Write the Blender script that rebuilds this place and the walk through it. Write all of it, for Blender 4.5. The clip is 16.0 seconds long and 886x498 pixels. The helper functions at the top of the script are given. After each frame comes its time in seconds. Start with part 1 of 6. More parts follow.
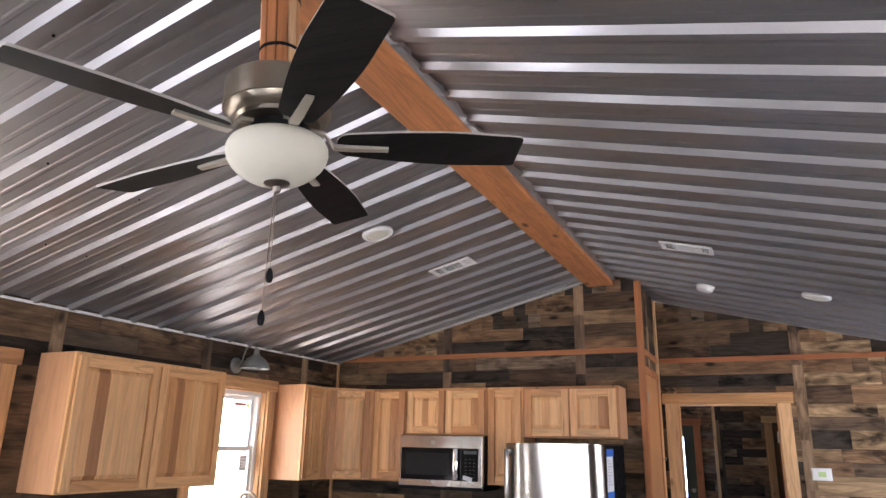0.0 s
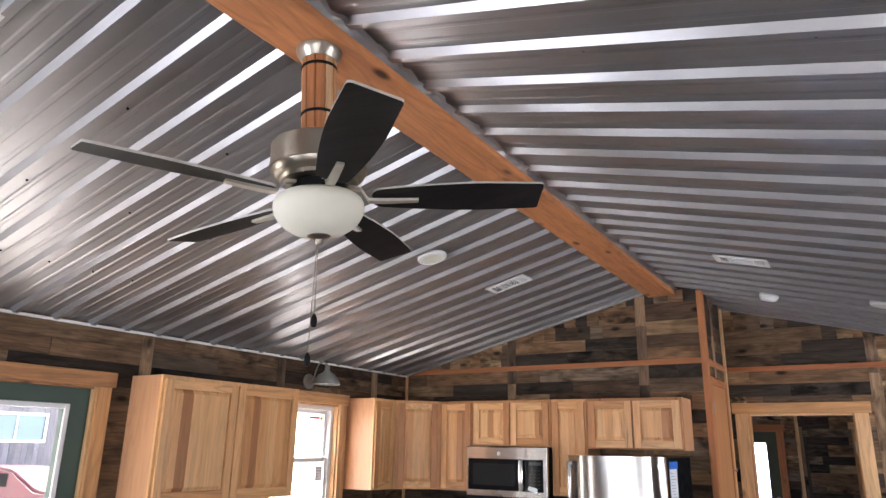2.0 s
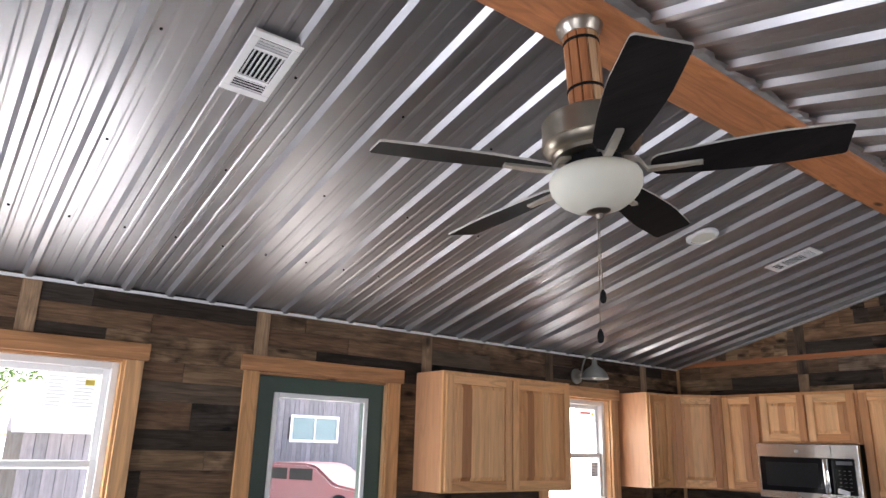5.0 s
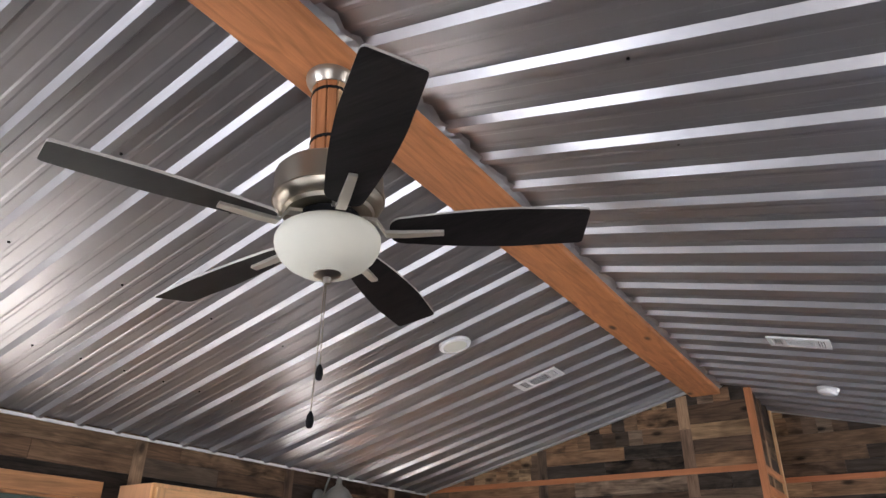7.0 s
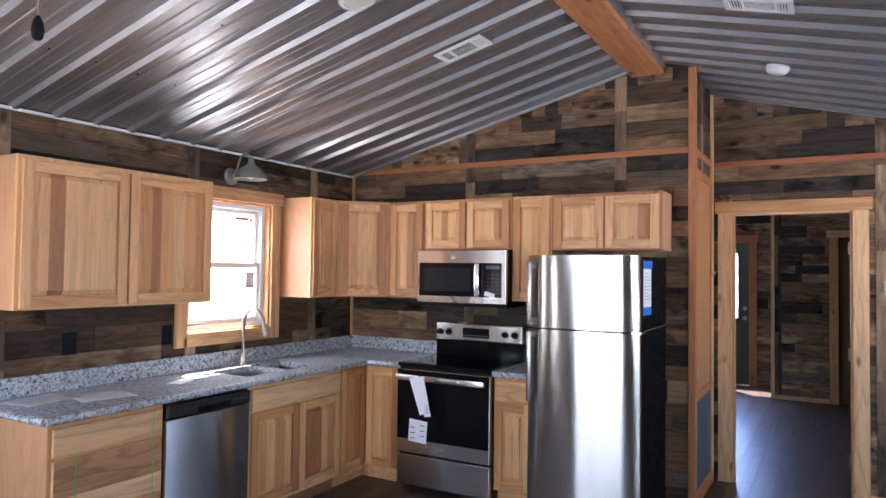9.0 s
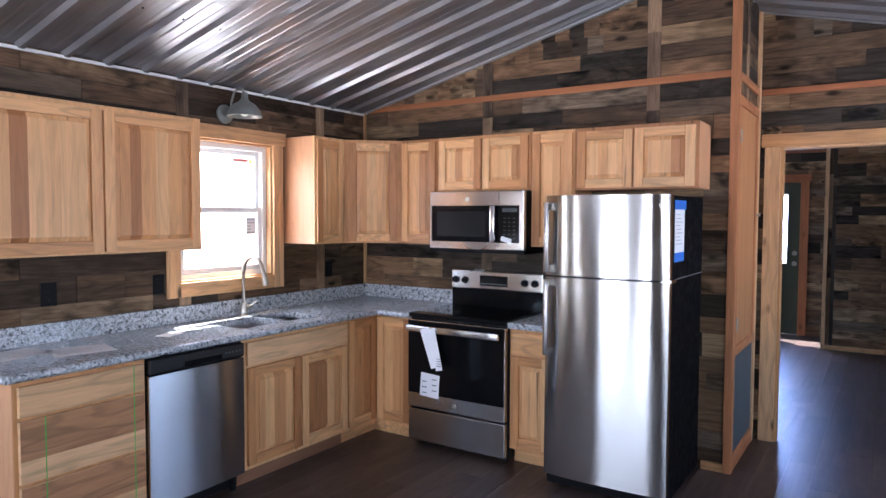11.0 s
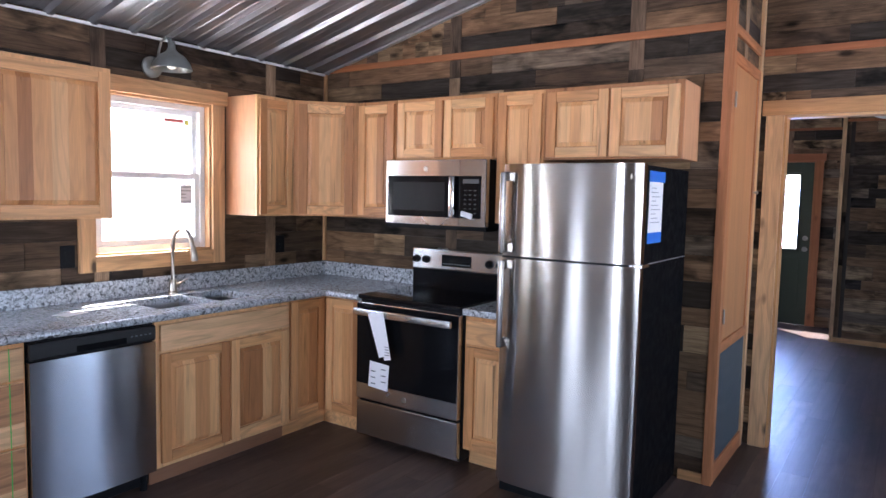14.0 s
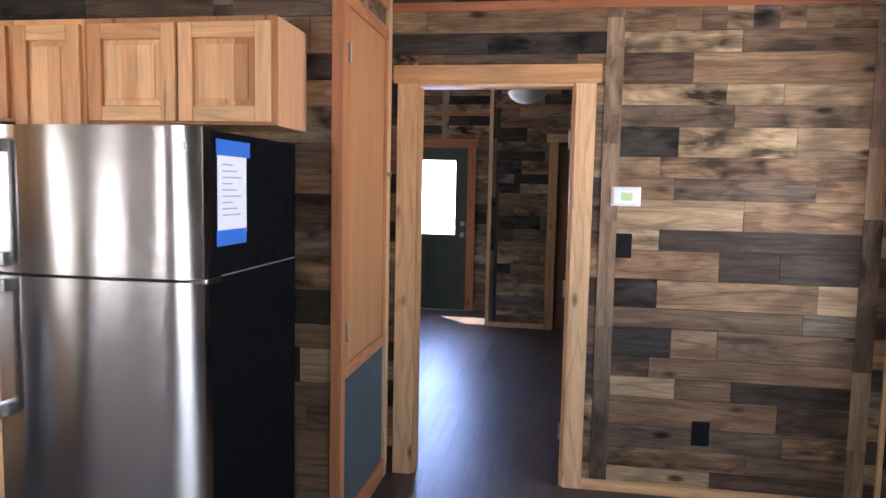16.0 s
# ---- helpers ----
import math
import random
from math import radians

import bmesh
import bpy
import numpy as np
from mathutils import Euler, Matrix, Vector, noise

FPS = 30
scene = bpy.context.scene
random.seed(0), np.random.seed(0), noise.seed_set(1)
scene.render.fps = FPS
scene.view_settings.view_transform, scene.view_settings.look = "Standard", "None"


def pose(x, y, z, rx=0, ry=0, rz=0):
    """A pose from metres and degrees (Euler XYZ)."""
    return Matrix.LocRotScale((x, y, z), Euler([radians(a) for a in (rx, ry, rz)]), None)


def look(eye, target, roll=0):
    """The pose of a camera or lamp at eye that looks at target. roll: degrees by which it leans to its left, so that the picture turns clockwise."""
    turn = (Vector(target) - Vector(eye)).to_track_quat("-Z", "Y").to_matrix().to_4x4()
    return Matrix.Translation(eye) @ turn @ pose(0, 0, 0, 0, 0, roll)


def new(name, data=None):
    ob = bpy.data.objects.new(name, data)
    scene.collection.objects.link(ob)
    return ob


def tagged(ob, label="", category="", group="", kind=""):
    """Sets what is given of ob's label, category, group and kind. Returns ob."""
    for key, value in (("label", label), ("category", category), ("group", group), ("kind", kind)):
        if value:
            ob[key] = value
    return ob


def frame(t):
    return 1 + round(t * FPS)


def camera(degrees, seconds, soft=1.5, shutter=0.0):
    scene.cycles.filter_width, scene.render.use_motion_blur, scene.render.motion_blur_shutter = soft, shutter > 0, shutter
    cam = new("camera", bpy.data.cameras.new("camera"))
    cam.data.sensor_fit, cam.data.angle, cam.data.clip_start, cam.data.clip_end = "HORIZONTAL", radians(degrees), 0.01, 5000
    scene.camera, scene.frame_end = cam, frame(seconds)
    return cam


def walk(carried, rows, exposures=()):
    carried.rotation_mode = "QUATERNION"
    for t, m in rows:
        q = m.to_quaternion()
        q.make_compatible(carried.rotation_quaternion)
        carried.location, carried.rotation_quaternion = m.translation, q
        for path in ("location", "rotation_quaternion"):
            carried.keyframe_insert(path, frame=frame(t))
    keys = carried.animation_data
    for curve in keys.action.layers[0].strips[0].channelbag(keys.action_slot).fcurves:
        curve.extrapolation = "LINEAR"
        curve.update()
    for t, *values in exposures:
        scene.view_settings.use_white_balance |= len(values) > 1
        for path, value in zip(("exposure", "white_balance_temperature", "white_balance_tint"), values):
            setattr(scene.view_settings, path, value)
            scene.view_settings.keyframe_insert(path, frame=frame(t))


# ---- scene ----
cam = camera(66.1, 16.0)
PATH = [
    (0, (3.79, -5.656, 1.678), (2.967, -3.919, 2.232), 1.2),
    (0.5, (3.809, -5.672, 1.699), (3.098, -3.887, 2.254), 1.2),
    (1, (3.819, -5.699, 1.718), (3.141, -3.902, 2.274), 1.0),
    (1.5, (3.874, -5.724, 1.75), (3.15, -3.944, 2.305), 0.8),
    (2, (4.003, -5.757, 1.752), (2.984, -4.128, 2.308), 1.1),
    (2.5, (4.064, -5.809, 1.764), (2.765, -4.396, 2.326), 1.5),
    (3, (4.064, -5.862, 1.774), (2.52, -4.717, 2.327), 1.9),
    (5.3, (3.844, -5.782, 1.669), (2.317, -4.613, 2.219), 1.5),
    (5.5, (3.824, -5.768, 1.666), (2.364, -4.516, 2.211), 1.4),
    (6, (3.769, -5.71, 1.647), (2.476, -4.284, 2.191), 1.2),
    (6.5, (3.743, -5.61, 1.617), (2.636, -4.059, 2.225), 0.9),
    (7, (3.762, -5.442, 1.63), (2.773, -3.954, 2.529), 0.7),
    (7.5, (3.775, -5.302, 1.635), (2.79, -3.799, 2.514), 0.8),
    (8, (3.745, -5.183, 1.635), (2.691, -3.546, 2.093), 0.9),
    (8.4, (3.709, -5.04, 1.63), (2.676, -3.337, 1.813), 0.6),
    (8.5, (3.713, -5.033, 1.619), (2.685, -3.323, 1.758), 0.6),
    (9, (3.72, -4.886, 1.607), (2.729, -3.15, 1.667), 0.7),
    (9.5, (3.737, -4.77, 1.614), (2.749, -3.032, 1.553), 0.7),
    (9.7, (3.755, -4.737, 1.622), (2.743, -3.014, 1.524), 0.6),
    (12, (3.652, -4.216, 1.545), (2.459, -2.614, 1.437), 0.6),
    (12.5, (3.667, -4.159, 1.535), (2.391, -2.625, 1.39), 0.8),
    (13, (3.698, -4.136, 1.547), (2.409, -2.613, 1.409), 0.8),
    (13.5, (3.751, -4.027, 1.548), (2.477, -2.493, 1.398), 1.1),
    (14, (3.727, -3.804, 1.546), (2.598, -2.161, 1.386), 1.3),
    (14.5, (3.684, -3.587, 1.572), (2.772, -1.815, 1.398), 1.0),
    (15, (3.728, -3.301, 1.572), (2.992, -1.45, 1.398), 1.0),
    (15.5, (3.703, -2.971, 1.523), (3.161, -1.053, 1.353), 0.7),
    (16, (3.764, -2.683, 1.536), (3.447, -0.716, 1.359), 1.2),
]
walk(cam, [(t, look(eye, target, roll)) for t, eye, target, roll in PATH],
     [(0.0, 2.76, 6900, 20), (1.2, 2.74, 6850, 18), (2.0, 2.86, 6750, 17), (3.0, 2.5, 6600, 16), (5.5, 2.44, 6650, 17), (7.0, 2.74, 6700, 17), (8.0, 2.95, 6550, 18),
      (9.0, 3.02, 6150, 18), (12.0, 3.17, 5950, 19), (13.5, 3.12, 5950, 19), (15.0, 3.25, 6250, 19), (16.0, 3.25, 6450, 19)])

# ---- place ----
# ---------- light ----------
world = bpy.data.worlds.new("sky")
scene.world = world
world.use_nodes = True
wn = world.node_tree
sky = wn.nodes.new("ShaderNodeTexSky")
sky.sky_type = "NISHITA"
sky.sun_disc = False
SUN_EL, SUN_AZ = 57.0, -44.0
sky.sun_elevation = radians(SUN_EL)
sky.sun_rotation = radians(SUN_AZ)
wn.links.new(sky.outputs[0], wn.nodes["Background"].inputs[0])
wn.nodes["Background"].inputs[1].default_value = 0.11


def sun_dir():
    a, e = radians(SUN_AZ), radians(SUN_EL)
    return Vector((math.sin(a) * math.cos(e), math.cos(a) * math.cos(e), math.sin(e)))


sun = new("sun", bpy.data.lights.new("sun", "SUN"))
sun.data.energy, sun.data.angle, sun.data.color = 5.0, radians(0.5), (1.0, 0.95, 0.87)
sun.matrix_world = look(sun_dir() * 40, (0, 0, 0))


def sky_panel(name, loc, target, w, h, watts, color=(0.86, 0.93, 1.0)):
    """An area lamp in a window's opening, for the light of the sky."""
    la = bpy.data.lights.new(name, "AREA")
    la.shape, la.size, la.size_y, la.energy, la.color = "RECTANGLE", w, h, watts, color
    ob = new(name, la)
    ob.matrix_world = look(loc, target)
    return ob


RIGHT = 5.37  # inner face of the wall opposite the sink
sky_panel("window_light_sink", (-0.16, -1.415, 1.62), (2, -1.415, 1.4), 0.74, 0.88, 1.5)
sky_panel("window_light_big", (-0.115, -5.4, 1.07), (2, -5.4, 1.9), 0.88, 0.12, 2.8)
# Blue fill lamp in an unseen window, added to light the back room floor.
sky_panel("fill_light_back", (-0.16, 3.3, 1.5), (2, 3.3, 0.7), 1.75, 1.08, 2.6, (0.5, 0.64, 1.0))
sky_panel("window_light_rear_door", (2.31, 5.95, 1.42), (2.5, 3, 0.6), 0.56, 0.9, 5.4, (0.36, 0.52, 1.0))
for fx, fz, fw, fh, watts in ((1.05, 1.4, 1.1, 1.3, 14.0), (4.3, 1.4, 1.2, 1.3, 4.6)):
    sky_panel("window_light_front", (fx, -7.76, fz), (fx, 0, fz + 0.1), fw, fh, watts, (0.76, 0.87, 1.0))
sky_panel("window_and_fill_light_right", (RIGHT + 0.16, -0.12, 1.48), (0, -0.4, 1.3), 1.0, 1.1, 4.0, (0.64, 0.79, 1.0))
# Fill lamp in an unseen opening, added to brighten the sink wall's cabinets.
sky_panel("window_and_fill_light_right", (RIGHT + 0.16, -3.4, 1.45), (0, -3.2, 1.4), 1.0, 1.2, 4.2, (0.82, 0.91, 1.0))



# ---------- materials ----------
def mat(name, color=(0.5, 0.5, 0.5), rough=0.5, metal=0.0, bump=0.0, scale=30.0, vary=0.12, coat=0.0):
    m = bpy.data.materials.new(name)
    m.use_nodes = True
    nt = m.node_tree
    b = nt.nodes["Principled BSDF"]
    b.inputs["Roughness"].default_value = rough
    b.inputs["Metallic"].default_value = metal
    b.inputs["Coat Weight"].default_value = coat
    geo = nt.nodes.new("ShaderNodeNewGeometry")
    no = nt.nodes.new("ShaderNodeTexNoise")
    no.inputs["Scale"].default_value = scale
    no.inputs["Detail"].default_value = 6
    nt.links.new(geo.outputs["Position"], no.inputs["Vector"])
    no2 = nt.nodes.new("ShaderNodeTexNoise")
    no2.inputs["Scale"].default_value = scale * 0.08
    nt.links.new(geo.outputs["Position"], no2.inputs["Vector"])
    add = nt.nodes.new("ShaderNodeMath")
    add.operation = "ADD"
    nt.links.new(no.outputs[0], add.inputs[0])
    nt.links.new(no2.outputs[0], add.inputs[1])
    mr = nt.nodes.new("ShaderNodeMapRange")
    mr.inputs[1].default_value, mr.inputs[2].default_value = 0.5, 1.5
    mr.inputs[3].default_value, mr.inputs[4].default_value = 1 - vary, 1 + vary
    nt.links.new(add.outputs[0], mr.inputs[0])
    mx = nt.nodes.new("ShaderNodeVectorMath")
    mx.operation = "SCALE"
    mx.inputs[0].default_value = color
    nt.links.new(mr.outputs[0], mx.inputs["Scale"])
    nt.links.new(mx.outputs[0], b.inputs["Base Color"])
    r2 = nt.nodes.new("ShaderNodeMapRange")
    r2.inputs[1].default_value, r2.inputs[2].default_value = 0.3, 0.7
    r2.inputs[3].default_value, r2.inputs[4].default_value = rough * 0.85, min(1, rough * 1.15)
    nt.links.new(no2.outputs[0], r2.inputs[0])
    nt.links.new(r2.outputs[0], b.inputs["Roughness"])
    if bump:
        bp = nt.nodes.new("ShaderNodeBump")
        bp.inputs["Strength"].default_value = bump
        bp.inputs["Distance"].default_value = 0.002
        nt.links.new(no.outputs[0], bp.inputs["Height"])
        nt.links.new(bp.outputs[0], b.inputs["Normal"])
    return m


def ramp_node(nt, stops):
    r = nt.nodes.new("ShaderNodeValToRGB")
    e = r.color_ramp.elements
    while len(e) < len(stops):
        e.new(0.5)
    for el, (p, c) in zip(e, stops):
        el.position, el.color = p, (*c, 1)
    return r


def wood(name, tones, axis="z", rough=0.45, grain=0.35, knots=0.0, size=1.0, coat=0.0, blotch=0.0, island=True, fine=0.45, spec=0.35, rings=0.0, streaks=0.0):
    """Boards with grain along one axis; each board takes its own tone out of the list."""
    m = bpy.data.materials.new(name)
    m.use_nodes = True
    nt = m.node_tree
    b = nt.nodes["Principled BSDF"]
    L = nt.links.new
    geo = nt.nodes.new("ShaderNodeNewGeometry")
    inf = nt.nodes.new("ShaderNodeObjectInfo")
    rnd = nt.nodes.new("ShaderNodeMath")
    rnd.operation = "ADD"
    L(inf.outputs["Random"], rnd.inputs[0])
    if island:
        L(geo.outputs["Random Per Island"], rnd.inputs[1])
    else:
        rnd.inputs[1].default_value = 0
    fr = nt.nodes.new("ShaderNodeMath")
    fr.operation = "FRACT"
    L(rnd.outputs[0], fr.inputs[0])
    off = nt.nodes.new("ShaderNodeVectorMath")
    off.operation = "MULTIPLY_ADD"
    comb = nt.nodes.new("ShaderNodeCombineXYZ")
    for i in range(3):
        L(fr.outputs[0], comb.inputs[i])
    L(comb.outputs[0], off.inputs[0])
    off.inputs[1].default_value = (17.3, 31.7, 23.1)
    L(geo.outputs["Position"], off.inputs[2])
    st = {"x": (1.2, 22, 22), "y": (22, 1.2, 22), "z": (22, 22, 1.2)}[axis]
    mp = nt.nodes.new("ShaderNodeVectorMath")
    mp.operation = "MULTIPLY"
    mp.inputs[1].default_value = [s * size for s in st]
    L(off.outputs[0], mp.inputs[0])
    n1 = nt.nodes.new("ShaderNodeTexNoise")
    n1.inputs["Scale"].default_value, n1.inputs["Detail"].default_value = 1.0, 8
    n1.inputs["Roughness"].default_value, n1.inputs["Distortion"].default_value = 0.6, 0.6
    L(mp.outputs[0], n1.inputs["Vector"])
    mp2 = nt.nodes.new("ShaderNodeVectorMath")
    mp2.operation = "MULTIPLY"
    mp2.inputs[1].default_value = [s * size * 8 for s in st]
    L(off.outputs[0], mp2.inputs[0])
    n2 = nt.nodes.new("ShaderNodeTexNoise")
    n2.inputs["Scale"].default_value, n2.inputs["Detail"].default_value = 1.0, 4
    L(mp2.outputs[0], n2.inputs["Vector"])
    r = ramp_node(nt, [(i / len(tones), c) for i, c in enumerate(tones)] if len(tones) > 1 else [(0, tones[0]), (1, tones[0])])
    r.color_ramp.interpolation = "CONSTANT"
    L(fr.outputs[0], r.inputs[0])
    mr = nt.nodes.new("ShaderNodeMapRange")
    mr.inputs[1].default_value, mr.inputs[2].default_value = 0.3, 0.7
    mr.inputs[3].default_value, mr.inputs[4].default_value = 1 - grain, 1 + grain * 0.7
    L(n1.outputs[0], mr.inputs[0])
    mr2 = nt.nodes.new("ShaderNodeMapRange")
    mr2.inputs[1].default_value, mr2.inputs[2].default_value = 0.3, 0.7
    mr2.inputs[3].default_value, mr2.inputs[4].default_value = 1 - grain * fine, 1 + grain * fine * 0.75
    L(n2.outputs[0], mr2.inputs[0])
    mul = nt.nodes.new("ShaderNodeMath")
    mul.operation = "MULTIPLY"
    L(mr.outputs[0], mul.inputs[0])
    L(mr2.outputs[0], mul.inputs[1])
    last = mul
    if rings:
        nr = nt.nodes.new("ShaderNodeTexNoise")
        nr.inputs["Scale"].default_value, nr.inputs["Detail"].default_value = 1.0, 1.5
        mq = nt.nodes.new("ShaderNodeVectorMath")
        mq.operation = "MULTIPLY"
        mq.inputs[1].default_value = {"x": (1.1, 9, 9), "y": (9, 1.1, 9), "z": (9, 9, 1.1)}[axis]
        L(off.outputs[0], mq.inputs[0])
        L(mq.outputs[0], nr.inputs["Vector"])
        mf = nt.nodes.new("ShaderNodeMath")
        mf.operation = "MULTIPLY"
        mf.inputs[1].default_value = 46.0
        L(nr.outputs[0], mf.inputs[0])
        ms2 = nt.nodes.new("ShaderNodeMath")
        ms2.operation = "SINE"
        L(mf.outputs[0], ms2.inputs[0])
        mt = nt.nodes.new("ShaderNodeMapRange")
        mt.inputs[1].default_value, mt.inputs[2].default_value = 0.35, 1.0
        mt.inputs[3].default_value, mt.inputs[4].default_value = 1.0, 1 - rings
        L(ms2.outputs[0], mt.inputs[0])
        mm = nt.nodes.new("ShaderNodeMath")
        mm.operation = "MULTIPLY"
        L(last.outputs[0], mm.inputs[0])
        L(mt.outputs[0], mm.inputs[1])
        last = mm
    if blotch:
        nb = nt.nodes.new("ShaderNodeTexNoise")
        nb.inputs["Scale"].default_value, nb.inputs["Detail"].default_value = 1.0, 6
        nb.inputs["Distortion"].default_value = 0.5
        ms = nt.nodes.new("ShaderNodeVectorMath")
        ms.operation = "MULTIPLY"
        ms.inputs[1].default_value = {"x": (5, 11, 11), "y": (11, 5, 11), "z": (11, 11, 5)}[axis]
        L(off.outputs[0], ms.inputs[0])
        L(ms.outputs[0], nb.inputs["Vector"])
        mb = nt.nodes.new("ShaderNodeMapRange")
        mb.inputs[1].default_value, mb.inputs[2].default_value = 0.33, 0.62
        mb.inputs[3].default_value, mb.inputs[4].default_value = 1 - blotch, 1 + blotch * 0.25
        L(nb.outputs[0], mb.inputs[0])
        # how smudged a board is differs from board to board
        r7 = nt.nodes.new("ShaderNodeMath")
        r7.operation = "MULTIPLY"
        r7.inputs[1].default_value = 7.31
        L(fr.outputs[0], r7.inputs[0])
        rf = nt.nodes.new("ShaderNodeMath")
        rf.operation = "FRACT"
        L(r7.outputs[0], rf.inputs[0])
        less = nt.nodes.new("ShaderNodeMath")
        less.operation = "SUBTRACT"
        L(mb.outputs[0], less.inputs[0])
        less.inputs[1].default_value = 1.0
        rs = nt.nodes.new("ShaderNodeMath")
        rs.operation = "MULTIPLY"
        L(rf.outputs[0], rs.inputs[0])
        rs.inputs[1].default_value = 1.7
        ma = nt.nodes.new("ShaderNodeMath")
        ma.operation = "MULTIPLY_ADD"
        L(less.outputs[0], ma.inputs[0])
        L(rs.outputs[0], ma.inputs[1])
        ma.inputs[2].default_value = 1.0
        mb = ma
        mm = nt.nodes.new("ShaderNodeMath")
        mm.operation = "MULTIPLY"
        L(last.outputs[0], mm.inputs[0])
        L(mb.outputs[0], mm.inputs[1])
        last = mm
    if knots:
        vo = nt.nodes.new("ShaderNodeTexVoronoi")
        vo.inputs["Scale"].default_value = 1.0
        mk = nt.nodes.new("ShaderNodeVectorMath")
        mk.operation = "MULTIPLY"
        mk.inputs[1].default_value = {"x": (3, 7, 7), "y": (7, 3, 7), "z": (7, 7, 3)}[axis]
        L(off.outputs[0], mk.inputs[0])
        L(mk.outputs[0], vo.inputs["Vector"])
        kk = nt.nodes.new("ShaderNodeMapRange")
        kk.inputs[1].default_value, kk.inputs[2].default_value = 0.07, 0.17
        kk.inputs[3].default_value, kk.inputs[4].default_value = 1 - knots, 1
        L(vo.outputs["Distance"], kk.inputs[0])
        mm = nt.nodes.new("ShaderNodeMath")
        mm.operation = "MULTIPLY"
        L(last.outputs[0], mm.inputs[0])
        L(kk.outputs[0], mm.inputs[1])
        last = mm
    if streaks:
        # thin dark mineral streaks along the grain
        ns = nt.nodes.new("ShaderNodeTexNoise")
        ns.inputs["Scale"].default_value, ns.inputs["Detail"].default_value = 1.0, 3
        ns.inputs["Distortion"].default_value = 0.4
        mv = nt.nodes.new("ShaderNodeVectorMath")
        mv.operation = "MULTIPLY"
        mv.inputs[1].default_value = {"x": (1.5, 24, 24), "y": (24, 1.5, 24), "z": (24, 24, 1.5)}[axis]
        L(off.outputs[0], mv.inputs[0])
        L(mv.outputs[0], ns.inputs["Vector"])
        rs_ = nt.nodes.new("ShaderNodeMapRange")
        rs_.inputs[1].default_value, rs_.inputs[2].default_value = 0.66, 0.74
        rs_.inputs[3].default_value, rs_.inputs[4].default_value = 1.0, 1 - streaks
        L(ns.outputs[0], rs_.inputs[0])
        mm = nt.nodes.new("ShaderNodeMath")
        mm.operation = "MULTIPLY"
        L(last.outputs[0], mm.inputs[0])
        L(rs_.outputs[0], mm.inputs[1])
        last = mm
    sc = nt.nodes.new("ShaderNodeVectorMath")
    sc.operation = "SCALE"
    L(r.outputs[0], sc.inputs[0])
    L(last.outputs[0], sc.inputs["Scale"])
    L(sc.outputs[0], b.inputs["Base Color"])
    b.inputs["Roughness"].default_value = rough
    b.inputs["Specular IOR Level"].default_value = spec
    b.inputs["Coat Weight"].default_value = coat
    b.inputs["Coat Roughness"].default_value = 0.25
    bp = nt.nodes.new("ShaderNodeBump")
    bp.inputs["Strength"].default_value, bp.inputs["Distance"].default_value = 0.25, 0.0015
    L(n2.outputs[0], bp.inputs["Height"])
    L(bp.outputs[0], b.inputs["Normal"])
    return m


def brushed(name, color, rough=0.34, wave=0.5):
    """Brushed sheet steel: reflections smear up and down, and the sheet waves slightly from side to side."""
    m = mat(name, color, rough, 1.0, vary=0.03)
    nt = m.node_tree
    p = nt.nodes["Principled BSDF"]
    geo = nt.nodes.new("ShaderNodeNewGeometry")
    waves = []
    for k, lean, off in ((13.0, 0.9, 0.7), (29.0, -1.6, 2.1)):
        dot = nt.nodes.new("ShaderNodeVectorMath")
        dot.operation = "DOT_PRODUCT"
        dot.inputs[1].default_value = (k, k, lean)
        nt.links.new(geo.outputs["Position"], dot.inputs[0])
        ph = nt.nodes.new("ShaderNodeMath")
        ph.inputs[1].default_value = off
        nt.links.new(dot.outputs["Value"], ph.inputs[0])
        si = nt.nodes.new("ShaderNodeMath")
        si.operation = "SINE"
        nt.links.new(ph.outputs[0], si.inputs[0])
        waves.append(si)
    nw = nt.nodes.new("ShaderNodeMath")
    nw.operation = "MULTIPLY_ADD"
    nt.links.new(waves[1].outputs[0], nw.inputs[0])
    nw.inputs[1].default_value = 0.12
    nt.links.new(waves[0].outputs[0], nw.inputs[2])
    b1 = nt.nodes.new("ShaderNodeBump")
    b1.inputs["Strength"].default_value, b1.inputs["Distance"].default_value = wave, 0.004
    nt.links.new(nw.outputs[0], b1.inputs["Height"])
    nt.links.new(b1.outputs[0], p.inputs["Normal"])
    tg = nt.nodes.new("ShaderNodeTangent")
    tg.direction_type, tg.axis = "RADIAL", "Z"
    nt.links.new(tg.outputs[0], p.inputs["Tangent"])
    p.inputs["Anisotropic"].default_value = 0.9
    p.inputs["Anisotropic Rotation"].default_value = 0.25
    return m


def glass_mat(name, tint=(0.96, 0.98, 0.97)):
    m = bpy.data.materials.new(name)
    m.use_nodes = True
    b = m.node_tree.nodes["Principled BSDF"]
    b.inputs["Base Color"].default_value = (*tint, 1)
    b.inputs["Roughness"].default_value = 0.0
    b.inputs["Transmission Weight"].default_value = 1.0
    b.inputs["IOR"].default_value = 1.02
    return m


